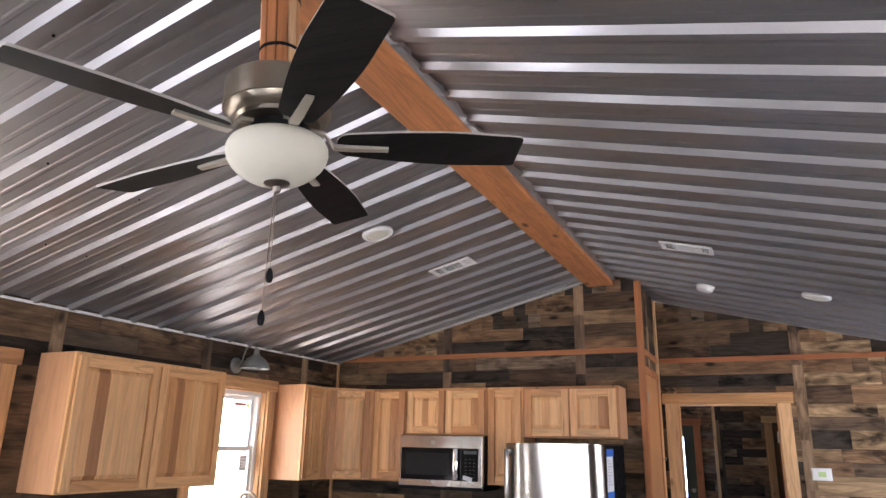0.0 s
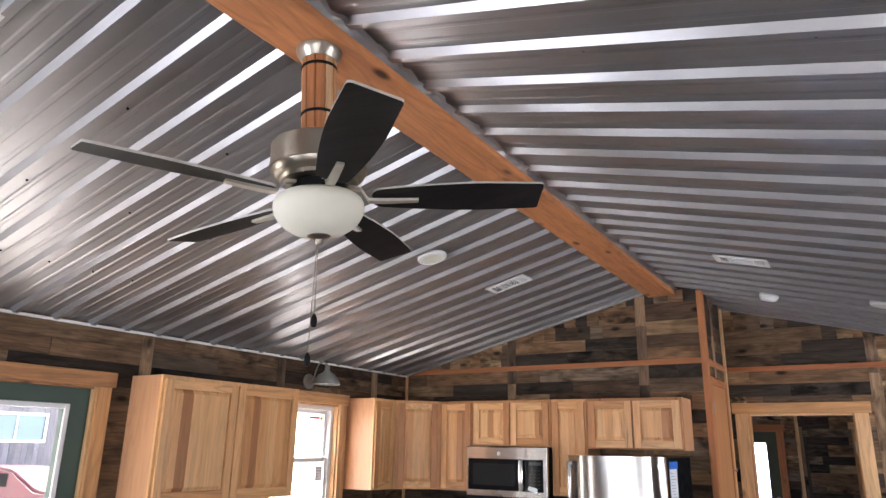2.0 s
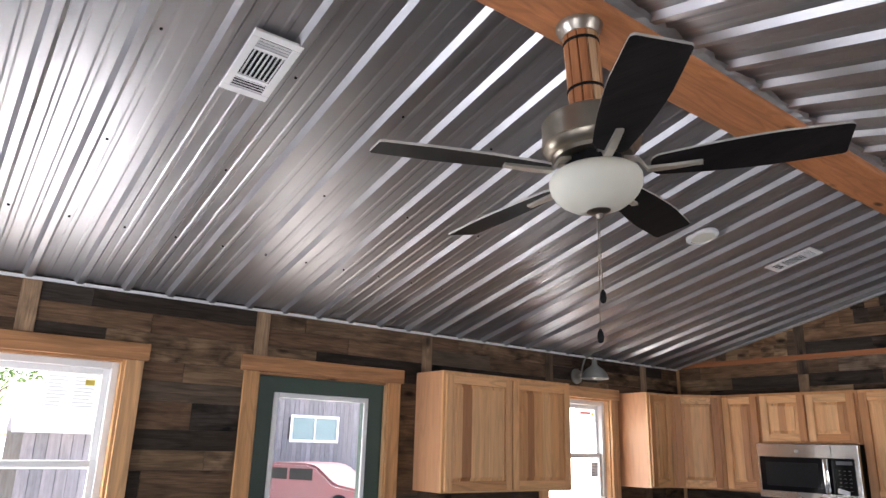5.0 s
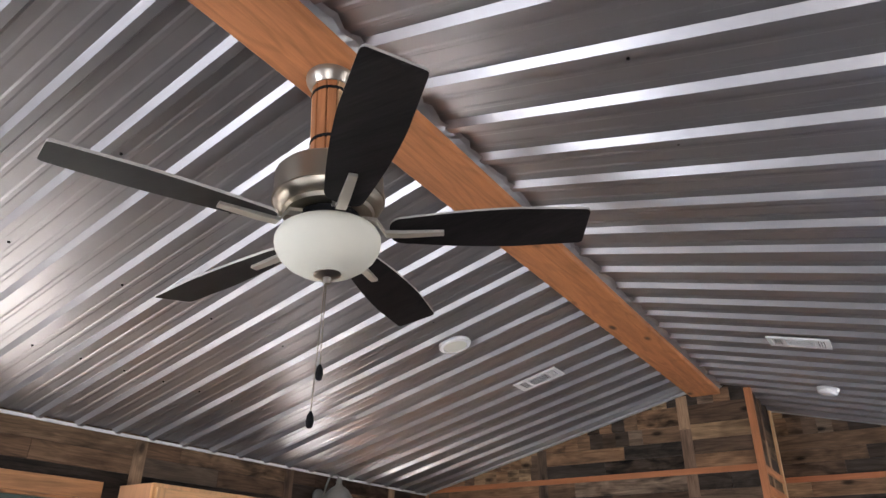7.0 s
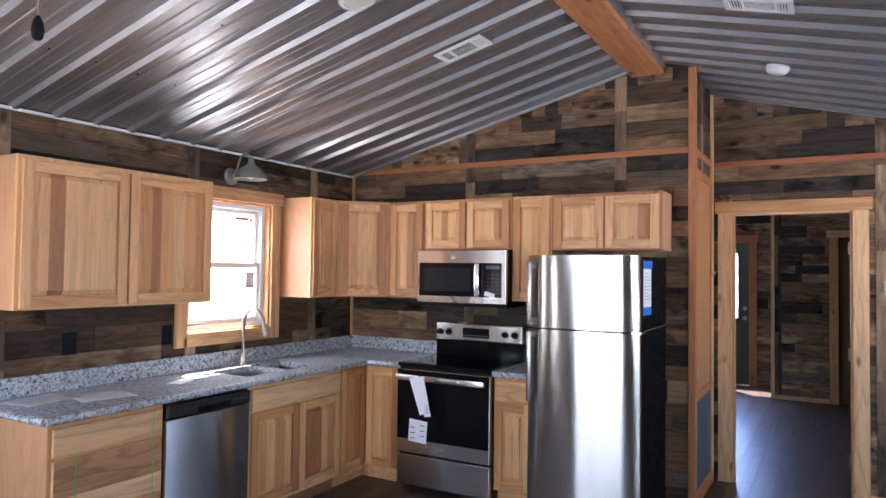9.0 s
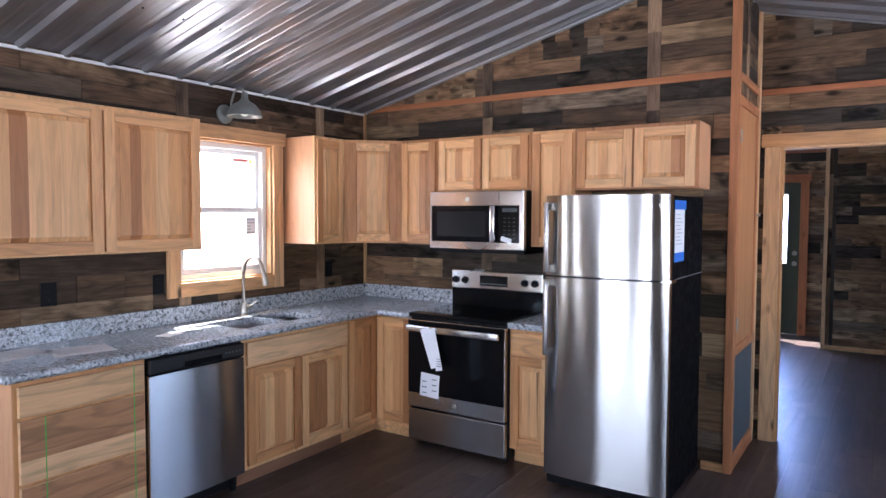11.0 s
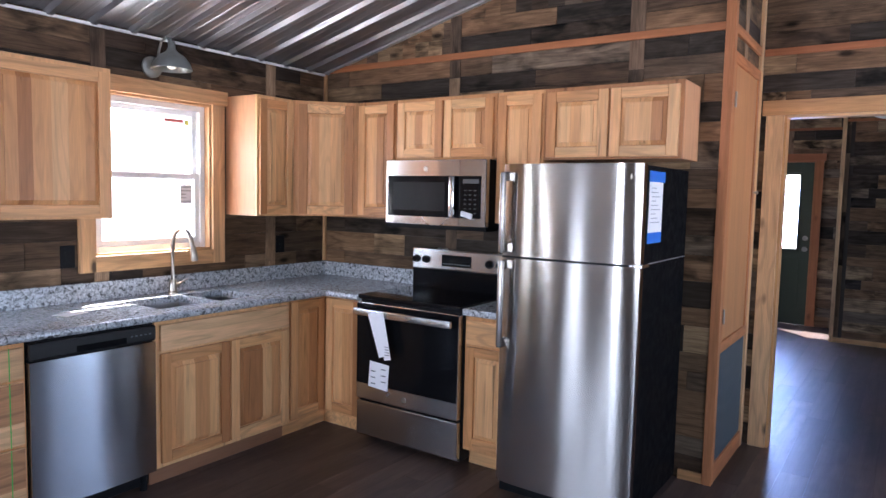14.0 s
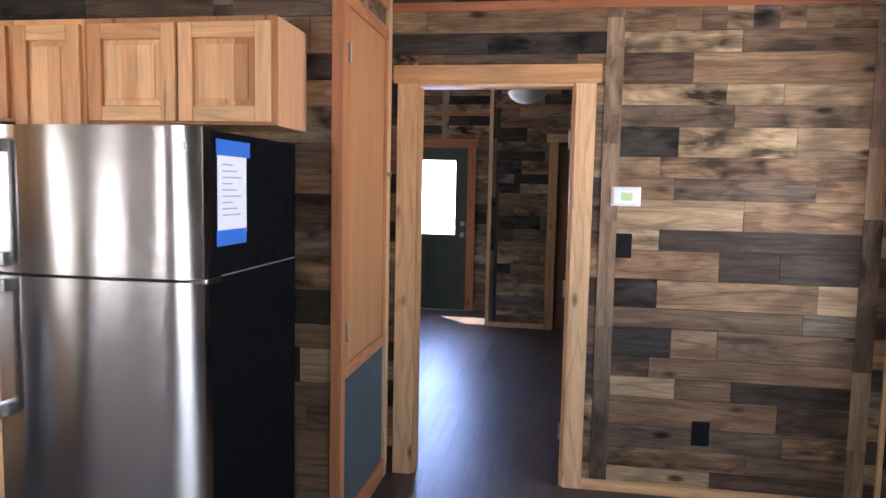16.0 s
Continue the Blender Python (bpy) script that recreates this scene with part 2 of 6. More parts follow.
HICK = [(0.760, 0.410, 0.180), (0.560, 0.261, 0.100), (0.790, 0.454, 0.209), (0.430, 0.183, 0.068), (0.770, 0.420, 0.186), (0.650, 0.320, 0.129), (0.500, 0.224, 0.085), (0.780, 0.434, 0.195), (0.700, 0.357, 0.147)]
M_HZ = wood("hickory_upright", HICK, "z", 0.42, 0.16, coat=0.04, rings=0.09, streaks=0.5)
M_HX = wood("hickory_along_x", HICK[:3] + HICK[4:6], "x", 0.42, 0.22, coat=0.04, rings=0.2)
M_HY = wood("hickory_along_y", HICK[:3] + HICK[4:6], "y", 0.42, 0.22, coat=0.04, rings=0.2)
M_SIDE = wood("cabinet_side_panel", [(0.64, 0.335, 0.172), (0.60, 0.31, 0.155)], "z", 0.45, 0.08, coat=0.1, rings=0.08)
PINE = [(0.66, 0.37, 0.17), (0.58, 0.30, 0.125), (0.70, 0.42, 0.21)]
M_PX = wood("pine_along_x", PINE, "x", 0.55, 0.26, knots=0.85, rings=0.16)
M_PY = wood("pine_along_y", PINE, "y", 0.55, 0.26, knots=0.85, rings=0.16)
M_PZ = wood("pine_upright", PINE, "z", 0.55, 0.26, knots=0.85, rings=0.16)
M_RPY = wood("reddish_pine_along_y", [(0.52, 0.265, 0.115), (0.47, 0.225, 0.095)], "y", 0.55, 0.3, knots=0.85, rings=0.22)
CED = [(0.42, 0.15, 0.055), (0.46, 0.18, 0.07), (0.38, 0.13, 0.05)]
M_CX = wood("cedar_along_x", CED, "x", 0.55, 0.25, knots=0.4)
M_CY = wood("cedar_along_y", [(0.50, 0.20, 0.080), (0.45, 0.17, 0.066)], "y", 0.55, 0.24, knots=0.85, blotch=0.14, rings=0.16)
M_CZ = wood("cedar_upright", CED, "z", 0.55, 0.25, knots=0.4)
PAL = [(0.26, 0.150, 0.082), (0.050, 0.037, 0.028), (0.18, 0.112, 0.066), (0.38, 0.25, 0.14), (0.105, 0.066, 0.042), (0.23, 0.135, 0.075), (0.31, 0.20, 0.112), (0.068, 0.048, 0.034), (0.40, 0.265, 0.15), (0.15, 0.10, 0.066), (0.058, 0.045, 0.035), (0.28, 0.165, 0.09), (0.20, 0.145, 0.10)]
# darkened copy of PAL: the backlit side wall's shade is put into the colour
PAL_SHADE = [(0.155, 0.092, 0.054), (0.042, 0.031, 0.024), (0.115, 0.072, 0.044), (0.22, 0.142, 0.083), (0.066, 0.043, 0.029), (0.135, 0.082, 0.048), (0.18, 0.115, 0.068), (0.050, 0.037, 0.028), (0.25, 0.165, 0.10), (0.095, 0.065, 0.044), (0.055, 0.043, 0.035), (0.165, 0.10, 0.058), (0.12, 0.088, 0.062)]
M_PLX = wood("pallet_boards_along_x", PAL, "x", 0.6, 0.34, knots=0.8, blotch=0.55, fine=0.8, spec=0.12, rings=0.26, island=False)
M_PLY = wood("shaded_pallet_boards_along_y", PAL_SHADE, "y", 0.6, 0.34, knots=0.8, blotch=0.55, fine=0.8, spec=0.12, rings=0.26, island=False)
M_BAT = wood("pallet_batten", [(0.26, 0.165, 0.10), (0.33, 0.215, 0.13), (0.20, 0.13, 0.085), (0.12, 0.082, 0.056), (0.29, 0.19, 0.115), (0.37, 0.25, 0.155)], "z", 0.6, 0.35, blotch=0.5, knots=0.7, fine=0.8, spec=0.12)
M_BACK = mat("wall_backing", (0.05, 0.035, 0.025), 0.8)
M_FLOOR = wood("vinyl_plank_floor", [(0.075, 0.05, 0.042), (0.10, 0.067, 0.055), (0.06, 0.042, 0.036), (0.085, 0.058, 0.05)], "y", 0.36, 0.4, blotch=0.2)
M_CEIL = mat("grey_ceiling_metal", (0.37, 0.363, 0.368), 0.39, 0.81, vary=0.06, scale=8)
M_WHITE = mat("white_paint", (0.8, 0.8, 0.79), 0.45, vary=0.03)
M_GALV = mat("galvanised_trim", (0.62, 0.63, 0.64), 0.35, 0.7, vary=0.1)
M_NICK = mat("brushed_nickel", (0.42, 0.385, 0.33), 0.33, 1.0, vary=0.06)
M_STEELX = brushed("brushed_steel_trim", (0.58, 0.57, 0.56), 0.24, 0.15)
M_STEELZ = brushed("brushed_steel_doors", (0.48, 0.46, 0.44), 0.20, 0.95)
M_STEELD = brushed("darker_brushed_steel", (0.52, 0.54, 0.58), 0.23, 0.35)
M_SINK = mat("sink_steel", (0.55, 0.55, 0.56), 0.3, 1.0, vary=0.05)
M_CHROME = mat("polished_steel", (0.7, 0.69, 0.67), 0.14, 1.0, vary=0.02)
M_BLACK = mat("black_plastic", (0.012, 0.012, 0.013), 0.35, vary=0.2)
M_BLKGL = mat("black_glass", (0.006, 0.006, 0.007), 0.06, vary=0.1)
M_BUTTON = mat("faint_button_print", (0.06, 0.065, 0.07), 0.5)
M_IRON = mat("light_satin_nickel", (0.64, 0.60, 0.53), 0.42, 0.8, vary=0.05)
M_NICKD = mat("satin_nickel_housing", (0.39, 0.35, 0.285), 0.38, 1.0, vary=0.06)
M_BLKTEX = mat("black_textured_side", (0.0045, 0.005, 0.006), 0.5, bump=0.3, scale=300)
M_DWBLK = mat("satin_black_plastic", (0.012, 0.012, 0.013), 0.28, vary=0.2)
M_GREEN = mat("dark_green_paint", (0.028, 0.060, 0.040), 0.45, vary=0.08)
M_GREEN2 = mat("olive_green_paint", (0.045, 0.055, 0.028), 0.45, vary=0.08)
M_PAPER = mat("paper", (0.88, 0.87, 0.89), 0.55, vary=0.03)
M_INK = mat("print", (0.12, 0.12, 0.13), 0.8)
M_BLUE = mat("blue_tape", (0.02, 0.16, 0.62), 0.6)
M_BLADE = wood("dark_blade", [(0.010, 0.009, 0.009), (0.013, 0.011, 0.011)], "x", 0.55, 0.5)
M_BLADE.node_tree.nodes["Principled BSDF"].inputs["Specular IOR Level"].default_value = 0.12
M_BROWN = mat("brown_door", (0.16, 0.08, 0.035), 0.5)
M_GREY = mat("filter_grille_grey", (0.14, 0.16, 0.17), 0.6, 0.3)
for m_dark in (M_BLACK, M_BLKTEX):
    m_dark.node_tree.nodes["Principled BSDF"].inputs["Specular IOR Level"].default_value = 0.05
M_BLKGL.node_tree.nodes["Principled BSDF"].inputs["Specular IOR Level"].default_value = 0.16
M_SCREEN = mat("window_mesh", (0.012, 0.012, 0.013), 0.3)
M_SCREEN.node_tree.nodes["Principled BSDF"].inputs["Specular IOR Level"].default_value = 0.1
M_BROWN.node_tree.nodes["Principled BSDF"].inputs["Specular IOR Level"].default_value = 0.1
M_GLASS = glass_mat("pane_glass")


def opal():
    m = mat("opal_glass", (0.69, 0.68, 0.585), 0.5, vary=0.03)
    m.node_tree.nodes["Principled BSDF"].inputs["Specular IOR Level"].default_value = 0.2
    return m


M_OPAL = opal()


def granite():
    m = bpy.data.materials.new("granite")
    m.use_nodes = True
    nt = m.node_tree
    L = nt.links.new
    b = nt.nodes["Principled BSDF"]
    geo = nt.nodes.new("ShaderNodeNewGeometry")
    v = nt.nodes.new("ShaderNodeTexVoronoi")
    v.inputs["Scale"].default_value = 120
    n = nt.nodes.new("ShaderNodeTexNoise")
    n.inputs["Scale"].default_value, n.inputs["Detail"].default_value = 46, 8
    n.inputs["Distortion"].default_value = 0.8
    L(geo.outputs["Position"], n.inputs["Vector"])
    mixv = nt.nodes.new("ShaderNodeVectorMath")
    mixv.operation = "MULTIPLY_ADD"
    L(n.outputs["Color"], mixv.inputs[0])
    mixv.inputs[1].default_value = (0.02, 0.02, 0.02)
    L(geo.outputs["Position"], mixv.inputs[2])
    L(mixv.outputs[0], v.inputs["Vector"])
    r = ramp_node(nt, [(0.0, (0.04, 0.043, 0.047)), (0.35, (0.10, 0.105, 0.11)), (0.42, (0.33, 0.35, 0.37)), (0.50, (0.52, 0.55, 0.59)), (1.0, (0.78, 0.81, 0.86))])
    L(n.outputs[0], r.inputs[0])
    sep = nt.nodes.new("ShaderNodeSeparateColor")
    L(v.outputs["Color"], sep.inputs[0])
    mr = nt.nodes.new("ShaderNodeMapRange")
    mr.inputs[3].default_value, mr.inputs[4].default_value = 0.55, 1.15
    L(sep.outputs[0], mr.inputs[0])
    sc = nt.nodes.new("ShaderNodeVectorMath")
    sc.operation = "SCALE"
    L(r.outputs[0], sc.inputs[0])
    L(mr.outputs[0], sc.inputs["Scale"])
    L(sc.outputs[0], b.inputs["Base Color"])
    b.inputs["Roughness"].default_value = 0.16
    return m


M_GRAN = granite()


# ---------- mesh helpers ----------
def box(bm, a, b, bevel=0.0, turn=None):
    """A box between two corners, its edges rounded by bevel."""
    lo = [min(p, q) for p, q in zip(a, b)]
    hi = [max(p, q) for p, q in zip(a, b)]
    c = [(p + q) / 2 for p, q in zip(lo, hi)]
    s = [max(q - p, 1e-4) for p, q in zip(lo, hi)]
    m = Matrix.Translation(c) @ (turn or Matrix()) @ Matrix.Diagonal((*s, 1))
    vs = bmesh.ops.create_cube(bm, size=1, matrix=m)["verts"]
    if bevel:
        es = list({e for v in vs for e in v.link_edges})
        bmesh.ops.bevel(bm, geom=es, offset=min(bevel, min(s) * 0.45), segments=2, affect="EDGES", profile=0.5)
    return bm


def tube(bm, p, q, r1, r2=None, n=20, cap=True):
    p, q = Vector(p), Vector(q)
    d = q - p
    m = Matrix.Translation((p + q) / 2) @ d.to_track_quat("Z", "Y").to_matrix().to_4x4()
    bmesh.ops.create_cone(bm, cap_ends=cap, segments=n, radius1=r1, radius2=r1 if r2 is None else r2, depth=d.length, matrix=m)
    return bm


def lathe(bm, profile, centre=(0, 0, 0), n=40, m=None):
    """Turns a profile of (radius, height) round the upright axis."""
    rings = []
    for r, z in profile:
        ring = []
        for i in range(n):
            a = 2 * math.pi * i / n
            v = Vector((r * math.cos(a), r * math.sin(a), z))
            v = m @ v if m else v + Vector(centre)
            ring.append(bm.verts.new(v))
        rings.append(ring)
    for a, b in zip(rings, rings[1:]):
        for i in range(n):
            bm.faces.new((a[i], a[(i + 1) % n], b[(i + 1) % n], b[i]))
    for ring, flip in ((rings[0], True), (rings[-1], False)):
        bm.faces.new(ring[::-1] if flip else ring)
    return bm


def sweep(bm, pts, r, n=12):
    """A round pipe along a line of points."""
    pts = [Vector(p) for p in pts]
    rings = []
    for i, p in enumerate(pts):
        d = (pts[min(i + 1, len(pts) - 1)] - pts[max(i - 1, 0)]).normalized()
        q = d.to_track_quat("Z", "Y")
        rr = r[i] if isinstance(r, (list, tuple)) else r
        rings.append([bm.verts.new(p + q @ Vector((rr * math.cos(2 * math.pi * k / n), rr * math.sin(2 * math.pi * k / n), 0))) for k in range(n)])
    for a, b in zip(rings, rings[1:]):
        for k in range(n):
            bm.faces.new((a[k], a[(k + 1) % n], b[(k + 1) % n], b[k]))
    bm.faces.new(rings[0][::-1])
    bm.faces.new(rings[-1])
    return bm


def prism(bm, pts, z0, z1):
    """An upright prism over a flat outline."""
    lo = [bm.verts.new((x, y, z0)) for x, y in pts]
    hi = [bm.verts.new((x, y, z1)) for x, y in pts]
    bm.faces.new(lo[::-1])
    bm.faces.new(hi)
    for i in range(len(pts)):
        j = (i + 1) % len(pts)
        bm.faces.new((lo[i], lo[j], hi[j], hi[i]))
    return bm


def link_mesh(name, bm, material, smooth=False):
    bmesh.ops.recalc_face_normals(bm, faces=bm.faces)
    me = bpy.data.meshes.new(name)
    bm.to_mesh(me)
    bm.free()
    me.materials.append(material)
    if smooth:
        for p in me.polygons:
            p.use_smooth = True
        me.set_sharp_from_angle(angle=radians(40))
    return new(name, me)


def part(name, bm, material, parent, label="", smooth=False, m=None):
    ob = link_mesh(name, bm, material, smooth)
    ob.parent = parent
    if m is not None:
        ob.matrix_basis = m
    if label:
        tagged(ob, label)
    return ob


def thing(name, label, category, at=(0, 0, 0), rz=0.0, group="", kind=""):
    ob = new(name)
    ob.empty_display_size = 0.1
    ob.matrix_basis = pose(*at, 0, 0, rz)
    return tagged(ob, label, category, group, kind)


def solid(name, bm, material, label, category, kind="structure", smooth=False):
    return tagged(link_mesh(name, bm, material, smooth), label, category, "", kind)


def B(a, b, bevel=0.0):
    return box(bmesh.new(), a, b, bevel)


# ---------- plan ----------
FRONT, DOORY, CHASE = -7.6, 0.815, 2.90
RIDGE, EAVE, SLOPE = 2.62, 2.44, 0.25
BACKY, STEPY, STEPX, HIGH = 5.78, 4.88, 3.06, 2.95


def roof_z(x):
    return EAVE + SLOPE * (x if x < RIDGE else 2 * RIDGE - x)


def wall_cells(along, spans, top, holes, thick, face):
    """Boxes that fill a wall round its openings. along: 'x' or 'y'; face: (inner, outer) place across it."""
    bm = bmesh.new()
    us = sorted({spans[0], spans[1], *[h[0] for h in holes], *[h[1] for h in holes]})
    zs = sorted({0.0, top, *[h[2] for h in holes], *[h[3] for h in holes]})
    for u0, u1 in zip(us, us[1:]):
        for z0, z1 in zip(zs, zs[1:]):
            if any(h[0] <= u0 and u1 <= h[1] and h[2] <= z0 and z1 <= h[3] for h in holes):
                continue
            if along == "x":
                box(bm, (u0, face[0], z0), (u1, face[1], z1))
            else:
                box(bm, (face[0], u0, z0), (face[1], u1, z1))
    return bm


SINKWIN = (-1.80, -1.03, 1.16, 2.08)
SIDEDOOR = (-4.20, -3.29, 0.0, 2.06)
BIGWIN = (-5.86, -4.935, 1.0, 2.06)
BACKFILL = (2.4, 4.2, 0.95, 2.06)
HALLDOOR = (3.05, 3.852, 0.0, 2.07)
FRONTWINS = [(0.5, 1.6, 0.75, 2.06), (3.7, 4.9, 0.75, 2.06)]
REARDOOR = (1.78, 2.705, 0.0, 2.06)
# The right wall's second opening is unseen, added to let in fill light.
RIGHTWIN, RIGHTFILL = (-0.65, 0.42, 0.9, 2.06), (-3.95, -2.85, 0.8, 2.06)
wl = solid("wall_left", wall_cells("y", (FRONT, BACKY), EAVE + 0.02, [SINKWIN, SIDEDOOR, BIGWIN, BACKFILL], 0, (-0.012, -0.14)), M_BACK, "outer wall clad in dark reclaimed-look boards", "wall")
bm = wall_cells("x", (0, CHASE), EAVE, [], 0, (0.012, 0.10))
lo = [(0, EAVE), (CHASE, EAVE), (CHASE, roof_z(CHASE) + 0.03), (RIDGE, roof_z(RIDGE) + 0.03), (0, EAVE + 0.03)]
fa = [bm.verts.new((x, 0.012, z)) for x, z in lo]
fb = [bm.verts.new((x, 0.10, z)) for x, z in lo]
bm.faces.new(fa), bm.faces.new(fb[::-1])
for i in range(5):
    bm.faces.new((fa[i], fb[i], fb[(i + 1) % 5], fa[(i + 1) % 5]))
wk = solid("wall_kitchen", bm, M_BACK, "gable wall clad in dark reclaimed-look boards", "wall")
bm = wall_cells("x", (CHASE - 0.02, RIGHT), EAVE, [HALLDOOR], 0, (DOORY + 0.012, DOORY + 0.12))
lo = [(CHASE - 0.02, EAVE), (RIGHT, EAVE), (RIGHT, EAVE + 0.03), (CHASE - 0.02, roof_z(CHASE) + 0.03)]
fa = [bm.verts.new((x, DOORY + 0.012, z)) for x, z in lo]
fb = [bm.verts.new((x, DOORY + 0.12, z)) for x, z in lo]
bm.faces.new(fa), bm.faces.new(fb[::-1])
for i in range(4):
    bm.faces.new((fa[i], fb[i], fb[(i + 1) % 4], fa[(i + 1) % 4]))
wd = solid("wall_hall", bm, M_BACK, "wall round the hall doorway, clad in boards", "wall")
wr = solid("wall_right", wall_cells("y", (FRONT, BACKY), EAVE + 0.02, [RIGHTWIN, RIGHTFILL], 0, (RIGHT + 0.012, RIGHT + 0.14)), M_BACK, "outer wall clad in dark boards", "wall")
bm = wall_cells("x", (-0.14, RIGHT + 0.14), EAVE, FRONTWINS, 0, (FRONT - 0.012, FRONT - 0.14))
lo = [(-0.14, EAVE), (RIGHT + 0.14, EAVE), (RIDGE, roof_z(RIDGE) + 0.05)]
fa = [bm.verts.new((x, FRONT - 0.012, z)) for x, z in lo]
fb = [bm.verts.new((x, FRONT - 0.14, z)) for x, z in lo]
bm.faces.new(fa), bm.faces.new(fb[::-1])
for i in range(3):
    bm.faces.new((fa[i], fb[i], fb[(i + 1) % 3], fa[(i + 1) % 3]))
wf = solid("wall_front", bm, M_BACK, "front gable wall clad in dark boards", "wall")
wb = solid("wall_back", wall_cells("x", (0, RIGHT), HIGH, [REARDOOR], 0, (BACKY + 0.012, BACKY + 0.14)), M_BACK, "rear outer wall clad in boards", "wall")
ws = solid("wall_step", B((STEPX, STEPY + 0.012, 0), (RIGHT, STEPY + 0.10, HIGH)), M_BACK, "inner wall of the hall, clad in boards", "wall")
box(bm := bmesh.new(), (STEPX + 0.012, STEPY, 0), (STEPX + 0.1, BACKY, HIGH))
wss = solid("wall_step_side", bm, M_BACK, "short inner wall beside the rear door", "wall")
wc = solid("wall_closet", B((CHASE - 0.10, 0.10, 0), (CHASE - 0.012, DOORY, roof_z(CHASE))), M_BACK, "side wall of the utility closet", "wall")
solid("floor", B((-0.14, FRONT - 0.14, -0.12), (RIGHT + 0.14, BACKY + 0.14, -0.004)), M_BACK, "subfloor under dark vinyl planks", "floor")


# ---------- ceiling ----------
def rib_profile(y0, y1):
    """Points (y, depth) of a ribbed sheet: main ribs nine inches apart, two low ribs between."""
    pts, y = [(y0, 0.0)], y0 + 0.02
    p = 0.2286
    first = math.ceil((y0 - PH) / p) * p + PH
    y = first
    while y < y1 - 0.05:
        pts += [(y - 0.029, 0), (y - 0.014, 0.026), (y + 0.014, 0.026), (y + 0.029, 0)]
        for k in (1, 2):
            m = y + p * k / 3
            if m < y1 - 0.03:
                pts += [(m - 0.014, 0), (m - 0.007, 0.0028), (m + 0.007, 0.0028), (m + 0.014, 0)]
        y += p
    pts = [q for q in pts if y0 <= q[0] <= y1] + [(y1, 0.0)]
    return pts


PH = -2.70


def metal_ceiling(name, xa, xb, y0, y1, label):
    prof = rib_profile(y0, y1)
    za, zb = roof_z(xa), roof_z(xb)
    verts, faces = [], []
    for y, d in prof:
        verts += [(xa, y, za - d), (xb, y, zb - d), (xa, y, za + 0.03), (xb, y, zb + 0.03)]
    for i in range(len(prof) - 1):
        a, b = 4 * i, 4 * i + 4
        faces += [(a, a + 1, b + 1, b), (a + 2, b + 2, b + 3, a + 3)]
    me = bpy.data.meshes.new(name)
    me.from_pydata(verts, [], faces)
    me.materials.append(M_CEIL)
    bm = bmesh.new()
    bm.from_mesh(me)
    bmesh.ops.recalc_face_normals(bm, faces=bm.faces)
    bm.to_mesh(me)
    bm.free()
    return tagged(new(name, me), label, "ceiling", "", "structure")


metal_ceiling("ceiling", 0.0, RIDGE, FRONT, 0.02, "sloping ceiling of ribbed grey metal sheets")
metal_ceiling("ceiling", RIDGE, RIGHT, FRONT, DOORY + 0.01, "sloping ceiling of ribbed grey metal sheets")
bm = B((-0.14, DOORY + 0.12, HIGH), (RIGHT + 0.14, BACKY + 0.14, HIGH + 0.05))
box(bm, (-0.14, DOORY + 0.12, EAVE + 0.02), (-0.012, BACKY + 0.14, HIGH))
box(bm, (RIGHT + 0.012, DOORY + 0.12, EAVE + 0.02), (RIGHT + 0.14, BACKY + 0.14, HIGH))
solid("ceiling", bm, M_BACK, "flat dark ceiling of the back room", "ceiling")
bm = bmesh.new()
for s in (-1, 1):
    x0 = RIDGE
    x1 = RIDGE + s * (RIDGE + 0.48)
    z0, z1 = roof_z(RIDGE) + 0.30, roof_z(RIDGE) + 0.30 - SLOPE * (RIDGE + 0.48)
    va = [bm.verts.new(c) for c in ((x0, FRONT - 0.5, z0), (x1, FRONT - 0.5, z1), (x1, BACKY + 0.2, z1), (x0, BACKY + 0.2, z0))]
    vb = [bm.verts.new(v.co + Vector((0, 0, 0.06))) for v in va]
    bm.faces.new(va), bm.faces.new(vb[::-1])
    for i in range(4):
        bm.faces.new((va[i], vb[i], vb[(i + 1) % 4], va[(i + 1) % 4]))
solid("roof", bm, M_GALV, "low gable roof of grey metal with overhanging eaves", "roof")
bm = bmesh.new()
box(bm, (2.478, FRONT, 3.0), (2.70, 0.0, 3.098), 0.006)
tagged(link_mesh("ridge_beam", bm, M_CY), "orange-brown knotty ridge board under the ceiling's peak", "beam", "", "structure")


